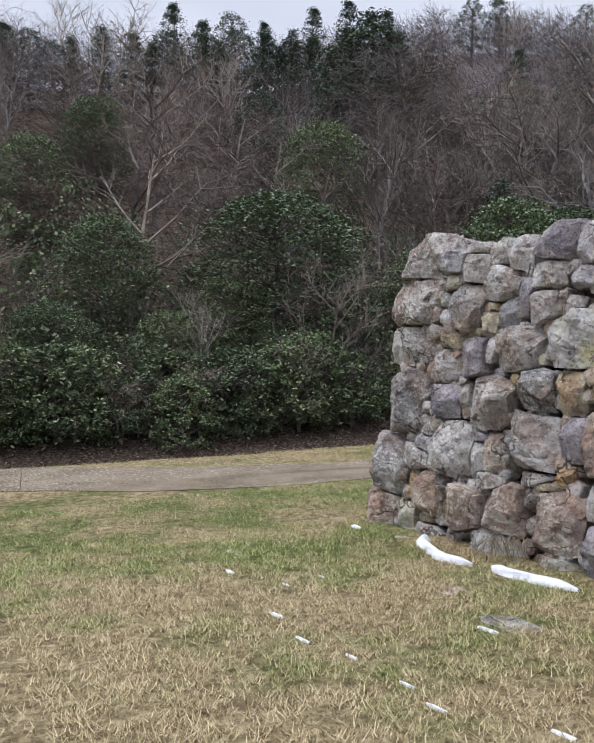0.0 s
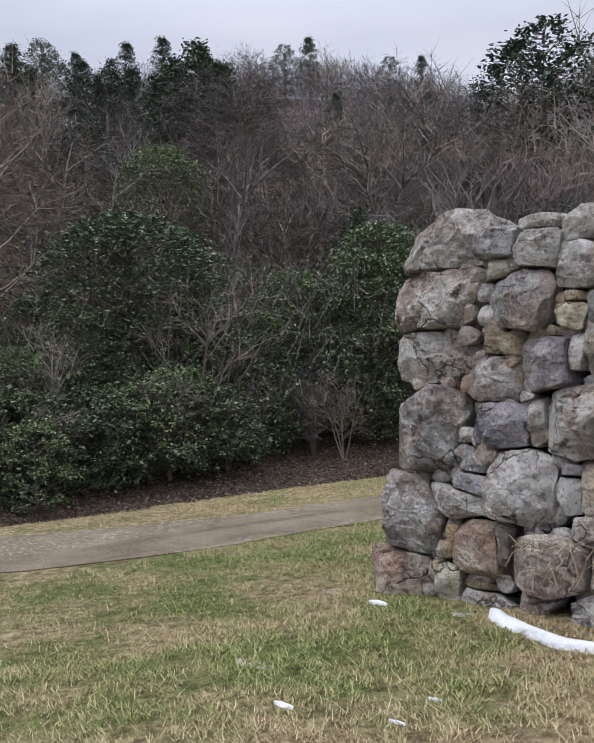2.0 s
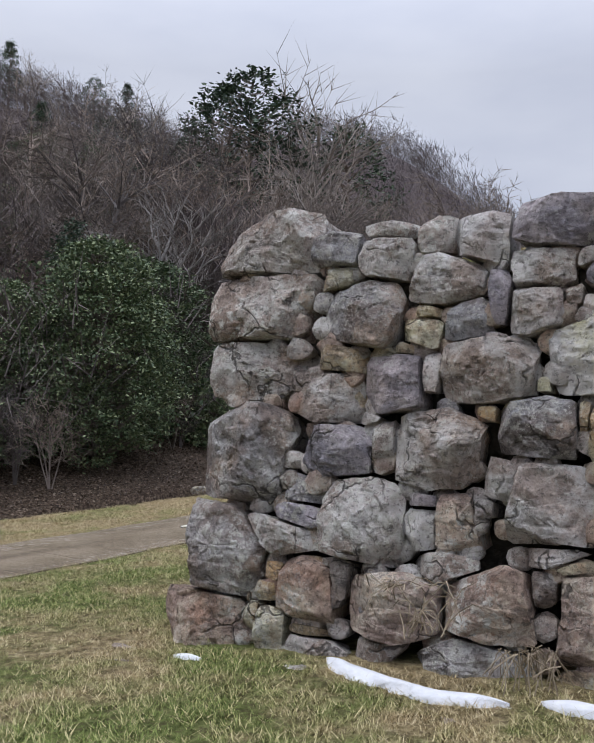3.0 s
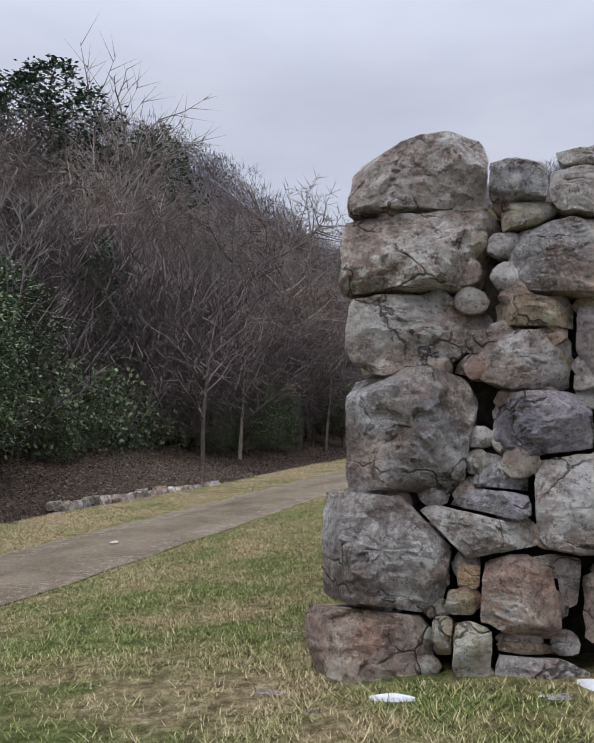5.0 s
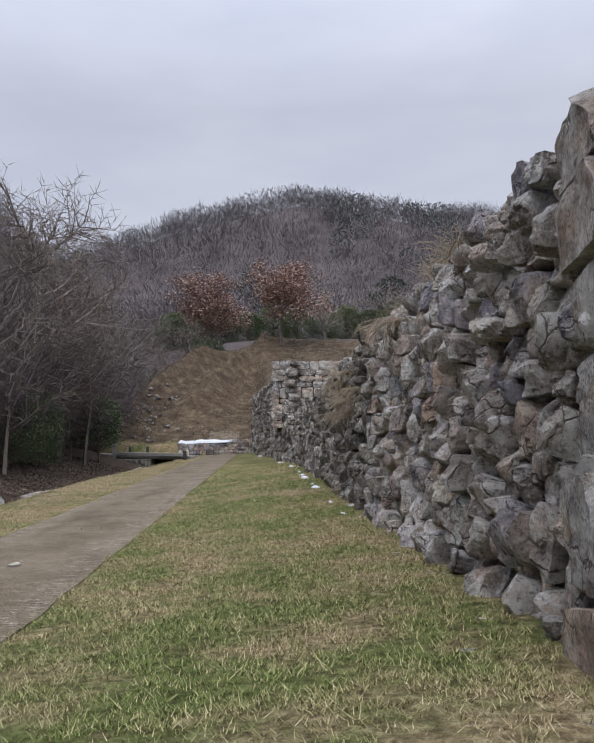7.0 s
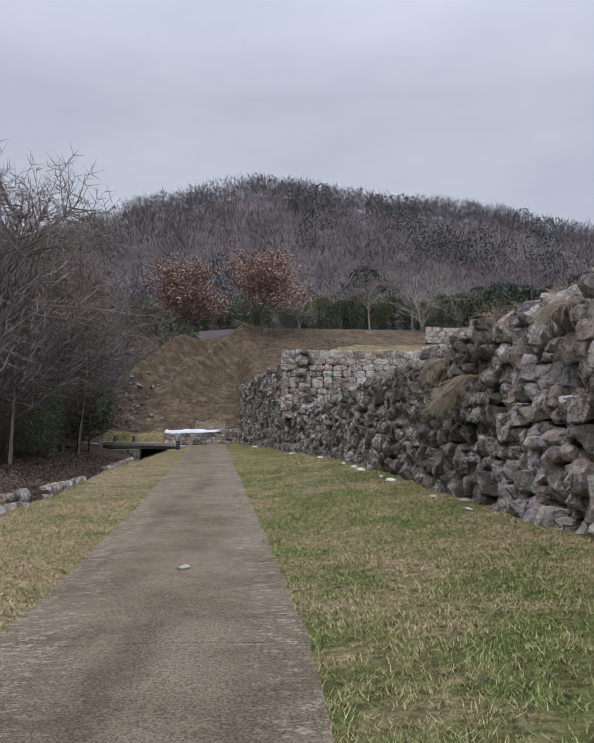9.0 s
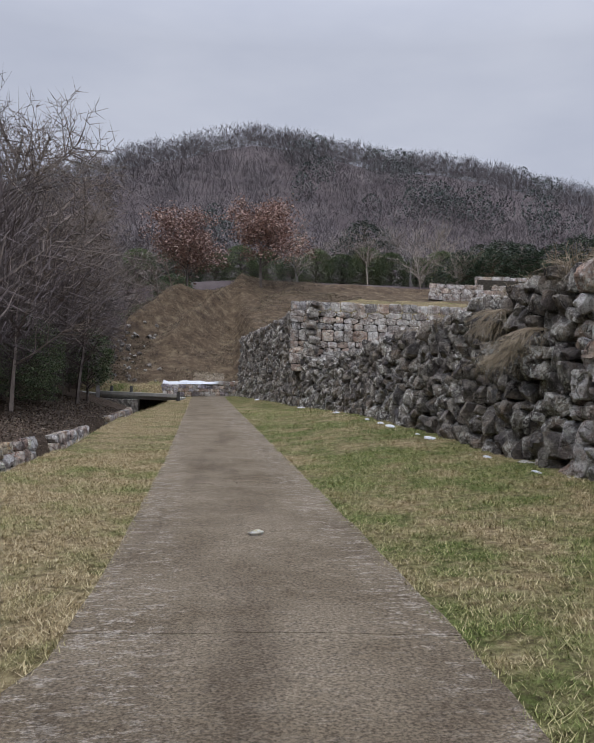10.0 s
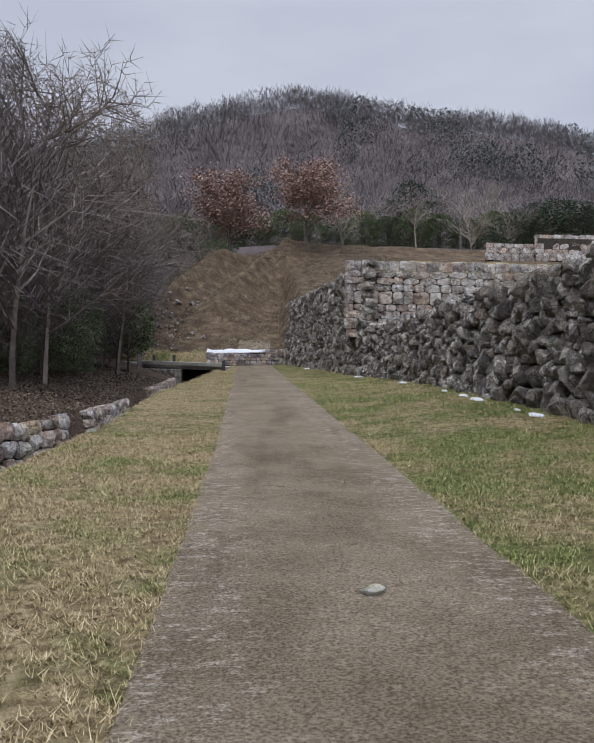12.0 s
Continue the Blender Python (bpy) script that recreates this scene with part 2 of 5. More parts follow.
def concrete_material():
    """Old concrete lane: brown-grey, pale scuffs along the wheel tracks, ribs brushed across."""
    m, n, l, b = material("worn_concrete")
    p = position(n)
    base = ramp(n, l, noise_node(n, l, p, 1.1, 6, 0.6), (0.36, (0.145, 0.114, 0.078)), (0.64, (0.225, 0.184, 0.134)))
    ribs = noise_node(n, l, stretched(n, l, p, (2.2, 4.6, 1.0)), 3.2, 10, 0.85)
    xs = n.new("ShaderNodeSeparateXYZ")
    l.new(p, xs.inputs["Vector"])
    off = times(n, l, times(n, l, xs.outputs["X"], 1.15, "SUBTRACT"), 0.0, "ADD")
    side = n.new("ShaderNodeMath")
    side.operation = "ABSOLUTE"
    l.new(off, side.inputs[0])
    edge = step(n, l, side.outputs[0], 0.45, 0.85)
    base = mix(n, l, times(n, l, times(n, l, step(n, l, ribs, 0.52, 0.57), 0.85), times(n, l, times(n, l, edge, 0.75), 0.22, "ADD")), base, (0.40, 0.355, 0.30))
    dark = step(n, l, noise_node(n, l, stretched(n, l, p, (1.6, 0.35, 1.0)), 1.0, 5, 0.6), 0.5, 0.7)
    base = mix(n, l, times(n, l, dark, 0.4), base, (0.07, 0.051, 0.037))
    grit = noise_node(n, l, p, 55, 4, 0.7)
    base = mix(n, l, 0.9, base, ramp(n, l, grit, (0.36, (0.2, 0.2, 0.2)), (0.64, (0.8, 0.8, 0.8))), "OVERLAY")
    l.new(base, b.inputs["Base Color"])
    b.inputs["Roughness"].default_value = 0.9
    b.inputs["Specular IOR Level"].default_value = 0.08
    bump(n, l, b, times(n, l, ribs, grit, "ADD"), 0.8, 0.02)
    return m


def plain_material(name, dark, light, scale, rough=0.9, relief=0.01):
    m, n, l, b = material(name)
    p = position(n)
    f = noise_node(n, l, p, scale, 6, 0.65)
    l.new(ramp(n, l, f, (0.3, dark), (0.7, light)), b.inputs["Base Color"])
    b.inputs["Roughness"].default_value = rough
    b.inputs["Specular IOR Level"].default_value = 0.2
    bump(n, l, b, f, 0.8, relief)
    return m


def leaf_material(name, *stops):
    m, n, l, b = material(name)
    g = n.new("ShaderNodeNewGeometry").outputs["Random Per Island"]
    c = ramp(n, l, g, *stops)
    o = n.new("ShaderNodeObjectInfo").outputs["Random"]
    l.new(mix(n, l, 1.0, c, ramp(n, l, o, (0.0, (0.75, 0.78, 0.8)), (1.0, (1.2, 1.15, 1.05))), "MULTIPLY"), b.inputs["Base Color"])
    b.inputs["Roughness"].default_value = 0.55
    b.inputs["Specular IOR Level"].default_value = 0.3
    return m


def bark_material(name, dark, light):
    m, n, l, b = material(name)
    p = position(n)
    c = ramp(n, l, noise_node(n, l, p, 3.0, 6, 0.6), (0.3, dark), (0.7, light))
    o = n.new("ShaderNodeObjectInfo").outputs["Random"]
    l.new(mix(n, l, 1.0, c, ramp(n, l, o, (0.0, (0.6, 0.62, 0.66)), (0.5, (1.0, 0.95, 0.92)), (1.0, (1.4, 1.3, 1.2))), "MULTIPLY"), b.inputs["Base Color"])
    b.inputs["Roughness"].default_value = 0.95
    b.inputs["Specular IOR Level"].default_value = 0.1
    return m


GROUND = ground_material()
BLADE = blade_material("grass_blades")
CONCRETE = concrete_material()
SNOW = plain_material("old_snow", (0.60, 0.62, 0.67), (0.76, 0.78, 0.82), 9.0, 0.7, 0.03)
PALE_CONCRETE = plain_material("pale_concrete", (0.36, 0.35, 0.33), (0.52, 0.51, 0.48), 3.0)
DARK_WOOD = plain_material("dark_wood", (0.05, 0.05, 0.05), (0.11, 0.105, 0.10), 20.0)
DRY_STALK = plain_material("dry_stalk", (0.19, 0.15, 0.105), (0.36, 0.30, 0.22), 6.0)
BARK = bark_material("winter_bark", (0.105, 0.09, 0.083), (0.26, 0.23, 0.21))
TWIG = bark_material("winter_twig", (0.155, 0.128, 0.124), (0.31, 0.26, 0.245))
PALE_BARK = bark_material("pale_bark", (0.18, 0.165, 0.152), (0.36, 0.335, 0.31))
EVERGREEN = leaf_material("evergreen_leaf", (0.0, (0.042, 0.070, 0.035)), (0.6, (0.108, 0.152, 0.075)), (1.0, (0.29, 0.34, 0.19)))
PINE = leaf_material("pine_needle", (0.0, (0.026, 0.048, 0.034)), (0.7, (0.06, 0.092, 0.06)), (1.0, (0.10, 0.14, 0.08)))
LITTER = leaf_material("dead_leaf", (0.0, (0.045, 0.032, 0.024)), (0.6, (0.13, 0.092, 0.068)), (1.0, (0.30, 0.235, 0.18)))
WITHERED = leaf_material("withered_grass", (0.0, (0.070, 0.053, 0.042)), (0.6, (0.165, 0.130, 0.092)), (1.0, (0.31, 0.265, 0.185)))
OAK = leaf_material("dry_oak_leaf", (0.0, (0.17, 0.10, 0.088)), (0.6, (0.30, 0.19, 0.162)), (1.0, (0.44, 0.33, 0.285)))
# mountain growth: aerial haze painted in as paler, bluer, low-contrast colours
HAZED_TWIG = leaf_material("hazed_twig", (0.0, (0.100, 0.087, 0.093)), (0.6, (0.132, 0.114, 0.118)), (1.0, (0.17, 0.145, 0.146)))
HAZED_GREEN = leaf_material("hazed_green", (0.0, (0.066, 0.084, 0.084)), (1.0, (0.098, 0.122, 0.112)))

# ---------------------------------------------------------------- mesh helpers
def tri_mesh(name, verts, faces, mat, smooth=False, sharp=0.0):
    me = bpy.data.meshes.new(name)
    me.from_pydata(verts if isinstance(verts, list) else verts.tolist(), [], faces if isinstance(faces, list) else faces.tolist())
    me.materials.append(mat)
    if smooth:
        me.polygons.foreach_set("use_smooth", [True] * len(me.polygons))
        if sharp:
            me.set_sharp_from_angle(angle=radians(sharp))
    me.update()
    return me


def child(name, me, parent, m=None, label=""):
    ob = new(name, me)
    ob.parent = parent
    if m is not None:
        ob.matrix_basis = m
    return tagged(ob, label)


def part(name, bm, mat, parent, label=""):
    me = bpy.data.meshes.new(name)
    bm.to_mesh(me)
    bm.free()
    me.materials.append(mat)
    return child(name, me, parent, None, label)


def lerp_table(table, x):
    if x <= table[0][0]:
        return table[0][1]
    for (x1, y1), (x2, y2) in zip(table, table[1:]):
        if x < x2:
            return y1 + (y2 - y1) * (x - x1) / (x2 - x1)
    return table[-1][1]


def smooth(a, b, x):
    t = min(max((x - a) / (b - a), 0.0), 1.0)
    return t * t * (3 - 2 * t)


# ---------------------------------------------------------------- the lie of the land
FACE_X = [(-3.0, 5.80), (-1.0, 5.76), (4, 5.68), (15, 5.60), (28, 5.60), (33, 5.40), (40, 5.15), (54, 3.95)]      # foot of the long wall
LOW_TOP = [(-3.0, 3.66), (0, 3.52), (3, 3.38), (9, 3.28), (12, 3.08), (17, 2.98), (21, 2.90), (32, 2.78)]
CREEK_NEAR = [(-30, -3.4), (-2, -2.7), (8, -2.25), (13, -1.95), (25, -1.9), (33, -1.3), (45, -0.7), (52, -0.7)]
CREEK_FAR = [(-30, -6.6), (-2, -5.8), (8, -5.2), (14, -4.5), (18, -3.5), (22, -3.3), (32, -3.1), (45, -2.7), (52, -2.6)]
RIDGE = [(-30, 3.2), (-14, 3.0), (-8, 3.5), (-5.9, 5.2), (-3.5, 7.9), (-0.8, 10.5), (2.1, 11.4), (4.8, 11.7), (6.4, 12.7), (7.6, 12.8), (9, 12.3), (16, 12.1), (60, 11.6)]
ROAD_LEFT = [(-9, -5.2), (-6.5, -3.0), (-3.1, -1.0), (-0.5, -0.08), (3, 0.06), (10, 0.22), (24, 0.4), (50, 0.75), (58, 0.9)]
ROAD_RIGHT = [(-9, -2.6), (-6.7, -0.1), (-4.2, 1.5), (-2.0, 2.02), (0, 2.14), (5, 2.24), (16, 2.4), (45, 2.85), (58, 3.1)]
MOUNTAIN = [(-260, 54), (-120, 64), (-48, 68), (0, 75), (18, 80), (32, 79), (62, 71), (120, 67), (260, 52)]


def land(x, y):
    """Height of the ground."""
    z = 0.0186 * min(max(y, -25), 58) + 0.12
    z += 0.0603 * (min(max(x, 2), 12) - 2) + 0.02 * (min(max(x, -4), 2) - 2)
    z += 0.2 * math.exp(-((y - 18) / 9) ** 2) * smooth(2, 5.2, x)
    # the brook and the bank beyond it
    near, far = lerp_table(CREEK_NEAR, y), lerp_table(CREEK_FAR, y)
    if y < 52:
        depth = 1.3 * smooth(near + 0.1, near - 0.55, x) * smooth(far - 0.35, far - 0.05, x)
        z -= depth * smooth(-8, 6, y)
        z += 0.24 * min(max(far - 0.2 - x, 0.0), 5.0) - (0.52 - 0.26 * smooth(5, 10, y) * smooth(26, 19, y)) * smooth(near, near - 1, x)
    # wooded hillside
    foot = -7.0 - 0.07 * max(y - 25, 0)
    s = max(foot - x, 0)
    rise_ = 0.43 * min(s, 52) * smooth(0, 9, s) + 0.12 * max(s - 52, 0)
    rise_ += 17 * math.exp(-(((x + 88) / 34) ** 2 + ((y - 70) / 40) ** 2)) + 5 * math.exp(-(((x + 42) / 22) ** 2 + ((y - 62) / 26) ** 2))
    z += rise_ if s > 0 else 0
    z += 32 * math.exp(-(((x + 58) / 46) ** 2 + ((y - 135) / 34) ** 2))
    # terrace behind the low wall, and the high ground behind the upper walls
    face = lerp_table(FACE_X, y)
    if -2.3 < y < 54.5 and x > face + 0.55:
        if y < 32.4:
            z = lerp_table(LOW_TOP, y) - 0.25 + 0.03 * min(x - face, 12) + 0.15 * noise.noise((x * 0.7, y * 0.7, 3.0))
        else:
            z = 5.15 + 0.145 * (min(y, 78) - 33) * smooth(face + 0.8, face + 8, x)
    # the spur that closes the lane
    if y > 54.5:
        spur = min(2.1 + 0.43 * (y - 55.5), lerp_table(RIDGE, x) + 0.25 * noise.noise((x * 0.35, y * 0.35, 0)) - 0.05 * max(y - 82, 0))
        bank = min(5.0 + 0.33 * (y - 55), lerp_table(RIDGE, x) + 0.2)
        spur += (max(spur, bank) - spur) * smooth(3.9, 5.4, x)
        spur += (max(spur, min(5.15 + 0.145 * (min(y, 78) - 33), 12.0)) - spur) * smooth(8, 13.0, x)
        # two worn crests run down its front
        for ax, ay, bx, by, high in ((7.0, 80, -2.2, 59, 2.0), (1.6, 80, -5.6, 62, 1.5)):
            t = min(max(((x - ax) * (bx - ax) + (y - ay) * (by - ay)) / ((bx - ax) ** 2 + (by - ay) ** 2), 0), 1)
            off = math.hypot(x - ax - t * (bx - ax), y - ay - t * (by - ay))
            spur += high * (math.exp(-off / 1.5) - 0.35 * math.exp(-((off - 3.0) / 1.6) ** 2)) * smooth(0.02, 0.4, t) * smooth(1, 0.7, t)
        spur += 0.22 * noise.noise((x * 0.45, y * 0.45, 5)) + 0.10 * noise.noise((x * 1.7, y * 1.7, 5))
        z = max(z, spur) if x > -30 else z
    # the mountain at the head of the valley
    far_rise = smooth(100, 285, y) * (lerp_table(MOUNTAIN, x) - 12)
    if y > 100:
        z = max(z, 11.5 * smooth(-60, 10, x) + 4 + far_rise + 5 * noise.noise((x * 0.02, y * 0.02, 1)) * smooth(110, 160, y)) if x > -60 else max(z, 8 + far_rise)
    z += 0.025 * noise.noise((x * 0.8, y * 0.8, 7.0))
    return float(z)


def spread(dense, start, end, near_step, growth):
    """Grid lines: even between the two ends of the dense stretch, then ever wider."""
    a, b = dense
    lines = list(np.arange(a, b + 1e-6, near_step))
    d = near_step
    while lines[-1] < end:
        d *= growth
        lines.append(lines[-1] + d)
    d = near_step
    while lines[0] > start:
        d *= growth
        lines.insert(0, lines[0] - d)
    return lines


def build_ground():
    xs, ys = spread((-9, 16), -700, 700, 0.3, 1.10), spread((-12, 82), -500, 900, 0.42, 1.10)
    verts = [(x, y, land(x, y)) for y in ys for x in xs]
    w = len(xs)
    faces = [(j * w + i, j * w + i + 1, (j + 1) * w + i + 1, (j + 1) * w + i) for j in range(len(ys) - 1) for i in range(w - 1)]
    me = tri_mesh("ground", verts, faces, GROUND, True)
    litter, bare, distant = [], [], []
    for x, y, z in verts:
        near = lerp_table(CREEK_NEAR, y)
        litter.append(float(smooth(near + 0.15, near - 0.35, x)) if y < 53 else float(smooth(-4, -9, x)))
        on_wall = x > lerp_table(FACE_X, y) + 0.3 and -2.3 < y < 54
        bare.append(float(max(smooth(54, 57, y) * smooth(84, 76, y) * smooth(-9, -4, x), 0.45 if on_wall else 0.0)))
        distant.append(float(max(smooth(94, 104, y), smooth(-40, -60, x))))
    for name, values in (("litter", litter), ("slope", bare), ("far", distant)):
        me.attributes.new(name, "FLOAT", "POINT").data.foreach_set("value", values)
    tagged(new("ground", me), "mown winter lawn with straw and green patches, wooded leaf-strewn slopes beyond", "ground", kind="structure")


build_ground()


# ---------------------------------------------------------------- the concrete lane
def build_road():
    road = tagged(new("road"), "narrow worn brown-grey concrete lane with cross joints", "road", kind="structure")
    joints = [-9, -6.1, 0.0, 6.1, 12.2, 18.3, 24.4, 30.5, 36.6, 42.7, 48.8, 57.5]
    for a, b in zip(joints, joints[1:]):
        rows = np.linspace(a + 0.006, b - 0.006, 15)
        verts, faces = [], []
        for j, y in enumerate(rows):
            left, right = lerp_table(ROAD_LEFT, y), lerp_table(ROAD_RIGHT, y)
            left += 0.025 * noise.noise((0, y * 1.3, 0)) + 0.02 * noise.noise((0, y * 6, 0))
            right += 0.025 * noise.noise((5, y * 1.3, 0)) + 0.02 * noise.noise((5, y * 6, 0))
            cols = np.linspace(left, right, 9)
            skew = [-(x - left) * 0.13 for x in cols]
            edge = [land(cols[0], y) - 0.1, land(cols[-1], y + skew[-1]) - 0.1]
            top = [land(x, y + d) + 0.014 + 0.02 * (1 - ((x - (left + right) / 2) / (right - left) * 2) ** 2) for x, d in zip(cols, skew)]
            verts.append((cols[0], y, edge[0]))
            verts += [(x, y + d, z) for x, d, z in zip(cols, skew, top)]
            verts.append((cols[-1], y + skew[-1], edge[1]))
        w = 11
        faces = [(j * w + i, j * w + i + 1, (j + 1) * w + i + 1, (j + 1) * w + i) for j in range(len(rows) - 1) for i in range(w - 1)]
        faces += [tuple(range(w))[::-1], tuple(range((len(rows) - 1) * w, len(rows) * w))]
        child("slab", tri_mesh("slab", verts, faces, CONCRETE, True, 40), road)


build_road()


# ---------------------------------------------------------------- stones and dry walls
def clip(poly, px, py, nx, ny):
    """Keeps the part of a convex outline that lies behind the line through (px, py) with the normal (nx, ny)."""
    out = []
    for i, (x, y) in enumerate(poly):
        x2, y2 = poly[(i + 1) % len(poly)]
        a, b = (x - px) * nx + (y - py) * ny, (x2 - px) * nx + (y2 - py) * ny
        if a <= 0:
            out.append((x, y))
        if a * b < 0:
            t = a / (a - b)
            out.append((x + t * (x2 - x), y + t * (y2 - y)))
    return out


def rock(poly, depth, seed, around=24, rings=7, rugged=1.0, bulge=0.42, chip=1.0, shard=False):
    """A broken stone that fills a convex outline (about its own centre): a front of a few flat facets with
    chipped arrises, split ledges and a rough skin. Local axes: x along the wall, y out of it, z up."""
    r = random.Random(seed)
    size = math.sqrt(max(sum(p[0] * q[1] - q[0] * p[1] for p, q in zip(poly, poly[1:] + poly[:1])) / 2, 1e-4))
    # knock off one to three corners of the outline
    for _ in range(r.choice((1, 2, 2, 3))):
        a = r.uniform(0, 6.28)
        nx, nz = math.cos(a), math.sin(a)
        far_ = max(x * nx + z * nz for x, z in poly)
        d = far_ - size * r.uniform(0.02, 0.09) / max(chip, 0.5)
        poly = clip(poly, nx * d, nz * d, nx, nz)
    reach = []
    for k in range(around):
        a = 2 * math.pi * k / around
        dx, dz = math.cos(a), math.sin(a)
        best = 9.0
        for (x1, z1), (x2, z2) in zip(poly, poly[1:] + poly[:1]):
            ex, ez = x2 - x1, z2 - z1
            d = dx * ez - dz * ex
            if d > 1e-9:
                t = (x1 * ez - z1 * ex) / d
                if t > 0:
                    best = min(best, t)
        reach.append(best)
    front = min(depth * 0.6, size * bulge)
    # the facets of the front: y = c - a x - b z, the lowest one counts
    facets = [(r.uniform(-0.2, 0.2), r.uniform(-0.2, 0.2), front * r.uniform(0.72, 0.9))]
    for _ in range(4):
        a, tilt = r.uniform(0, 6.28), r.uniform(0.18, 0.6)
        facets.append((math.cos(a) * tilt, math.sin(a) * tilt, front * r.uniform(0.85, 1.15)))
    for _ in range(5):
        a, tilt = r.uniform(0, 6.28), r.uniform(0.8, 1.8)
        facets.append((math.cos(a) * tilt, math.sin(a) * tilt, front * 0.6 + tilt * size * r.uniform(0.34, 0.46)))
    if bulge <= 0.2:
        # a squared block: a nearly flat face
        facets = [(a * 0.5, b * 0.5, c) for a, b, c in facets[:3]]
    if shard:
        # a splinter: one broad slanting face and two or three steep breaks
        facets = []
        for k in range(r.choice((3, 4))):
            a, tilt = r.uniform(0, 6.28), r.uniform(0.25, 0.7) if k == 0 else r.uniform(0.5, 1.5)
            facets.append((math.cos(a) * tilt, math.sin(a) * tilt, front * r.uniform(0.5, 0.8) + tilt * size * (0.0 if k == 0 else r.uniform(0.0, 0.3))))
    off = Vector((r.uniform(0, 99), r.uniform(0, 99), r.uniform(0, 99)))
    ledge_a, ledge_n = r.uniform(-0.5, 0.5), r.uniform(3.0, 6.0) / size
    verts, faces = [], []
    prof = [(-depth, 0.72), (-depth * 0.35, 0.93), (-front * 0.25, 0.99), (front * 0.35, 1.0), (front * 0.8, 0.965)]
    if depth > 0.6:
        # the side of a corner stone shows as well
        prof[:2] = [(-depth * k, 0.99 - 0.14 * k) for k in (1.0, 0.86, 0.72, 0.58, 0.46, 0.36, 0.26, 0.17)]
    for k in range(1, rings - 3):
        prof.append((front * 1.2, 0.93 * (1 - k / (rings - 3)) + 0.1 * k / (rings - 3)))

    def shaped(x, y, z):
        for a, b, c in facets:
            y = min(y, c - a * x - b * z)
        p = Vector((x, y, z))
        q = p * (3.0 / size) + off
        if around >= 20 and bulge > 0.2 and y > 0:
            # broken into plates that stand a little in front of or behind one another
            plate = noise.voronoi(q * 0.95 + Vector((noise.noise(q * 2.0), 0, noise.noise(q * 2.0 + off))) * 0.5)[1][0]
            p.y += size * 0.065 * rugged * noise.noise(plate * 5.3)
        k = noise.noise(q) * 0.045 + abs(noise.noise(q * 2.3)) * -0.05 + noise.noise(q * 6.1) * 0.014
        p = p * (1 + k * rugged)
        # splits along the bedding, and pits
        bed = (z + x * ledge_a) * ledge_n + 0.8 * noise.noise(q * 0.8)
        step_ = bed - math.floor(bed)
        p.y += size * rugged * ((0.022 * (step_ - 0.5) if y > 0 else 0.0) + 0.03 * noise.noise(q * 1.5 + Vector((9, 3, 1))) - 0.022 * abs(noise.noise(q * 4.3)) + 0.009 * noise.noise(q * 11.0))
        return tuple(p)

    for y, s in prof:
        for k in range(around):
            a = 2 * math.pi * k / around
            verts.append(shaped(reach[k] * s * math.cos(a), y, reach[k] * s * math.sin(a)))
    verts.append(shaped(0, front * 1.2, 0))
    tip = len(verts) - 1
    for j in range(len(prof) - 1):
        for k in range(around):
            k2 = (k + 1) % around
            faces.append((j * around + k, (j + 1) * around + k, (j + 1) * around + k2, j * around + k2))
    last = (len(prof) - 1) * around
    faces += [(last + k, tip, last + (k + 1) % around) for k in range(around)]
    return verts, faces


def cells(seeds, bounds, swell=1.15):
    """Packs stones: seeds are (u, v, half width, half height); gives each one's convex outline about its seed."""
    arr = np.array([s[:4] for s in seeds])
    out = []
    u0, v1 = (bounds if bounds else (-1e9, 1e9))
    for i, (u, v, hw, hh) in enumerate(arr):
        poly = [(u - hw * swell, v - hh * swell), (u + hw * swell, v - hh * swell), (u + hw * swell, v + hh * swell), (u - hw * swell, v + hh * swell)]
        # stones at the free corner and on the top keep to their own size
        if u - hw < u0:
            poly = clip(poly, u - hw, v, -1, 0)
        if v + hh > v1:
            poly = clip(poly, u, v + hh, 0, 1)
        cut = (hw + hh) * 0.07
        for sx in (-1, 1):
            for sz in (-1, 1):
                poly = clip(poly, u + sx * (hw * swell - cut), v + sz * hh * swell, sx * 0.7071, sz * 0.7071)
        near = np.where((np.abs(arr[:, 0] - u) < (arr[:, 2] + hw) * swell) & (np.abs(arr[:, 1] - v) < (arr[:, 3] + hh) * swell))[0]
        for j in near:
            if j == i:
                continue
            du, dv = arr[j, 0] - u, arr[j, 1] - v
            # part the two along the axis on which their boxes overlap least
            gu, gv = abs(du) - hw - arr[j, 2], abs(dv) - hh - arr[j, 3]
            if gu > gv:
                t = (hw) / (hw + arr[j, 2])
                nu, nv = math.copysign(1, du), 0.28 * dv / max(abs(du), 0.05)
            else:
                t = (hh) / (hh + arr[j, 3])
                nu, nv = 0.28 * du / max(abs(dv), 0.05), math.copysign(1, dv)
            ln = math.hypot(nu, nv)
            poly = clip(poly, u + du * t - nu / ln * 0.008, v + dv * t - nv / ln * 0.008, nu / ln, nv / ln)
            if len(poly) < 3:
                break
        out.append([(a - u, b - v) for a, b in poly] if len(poly) >= 3 else None)
    return out


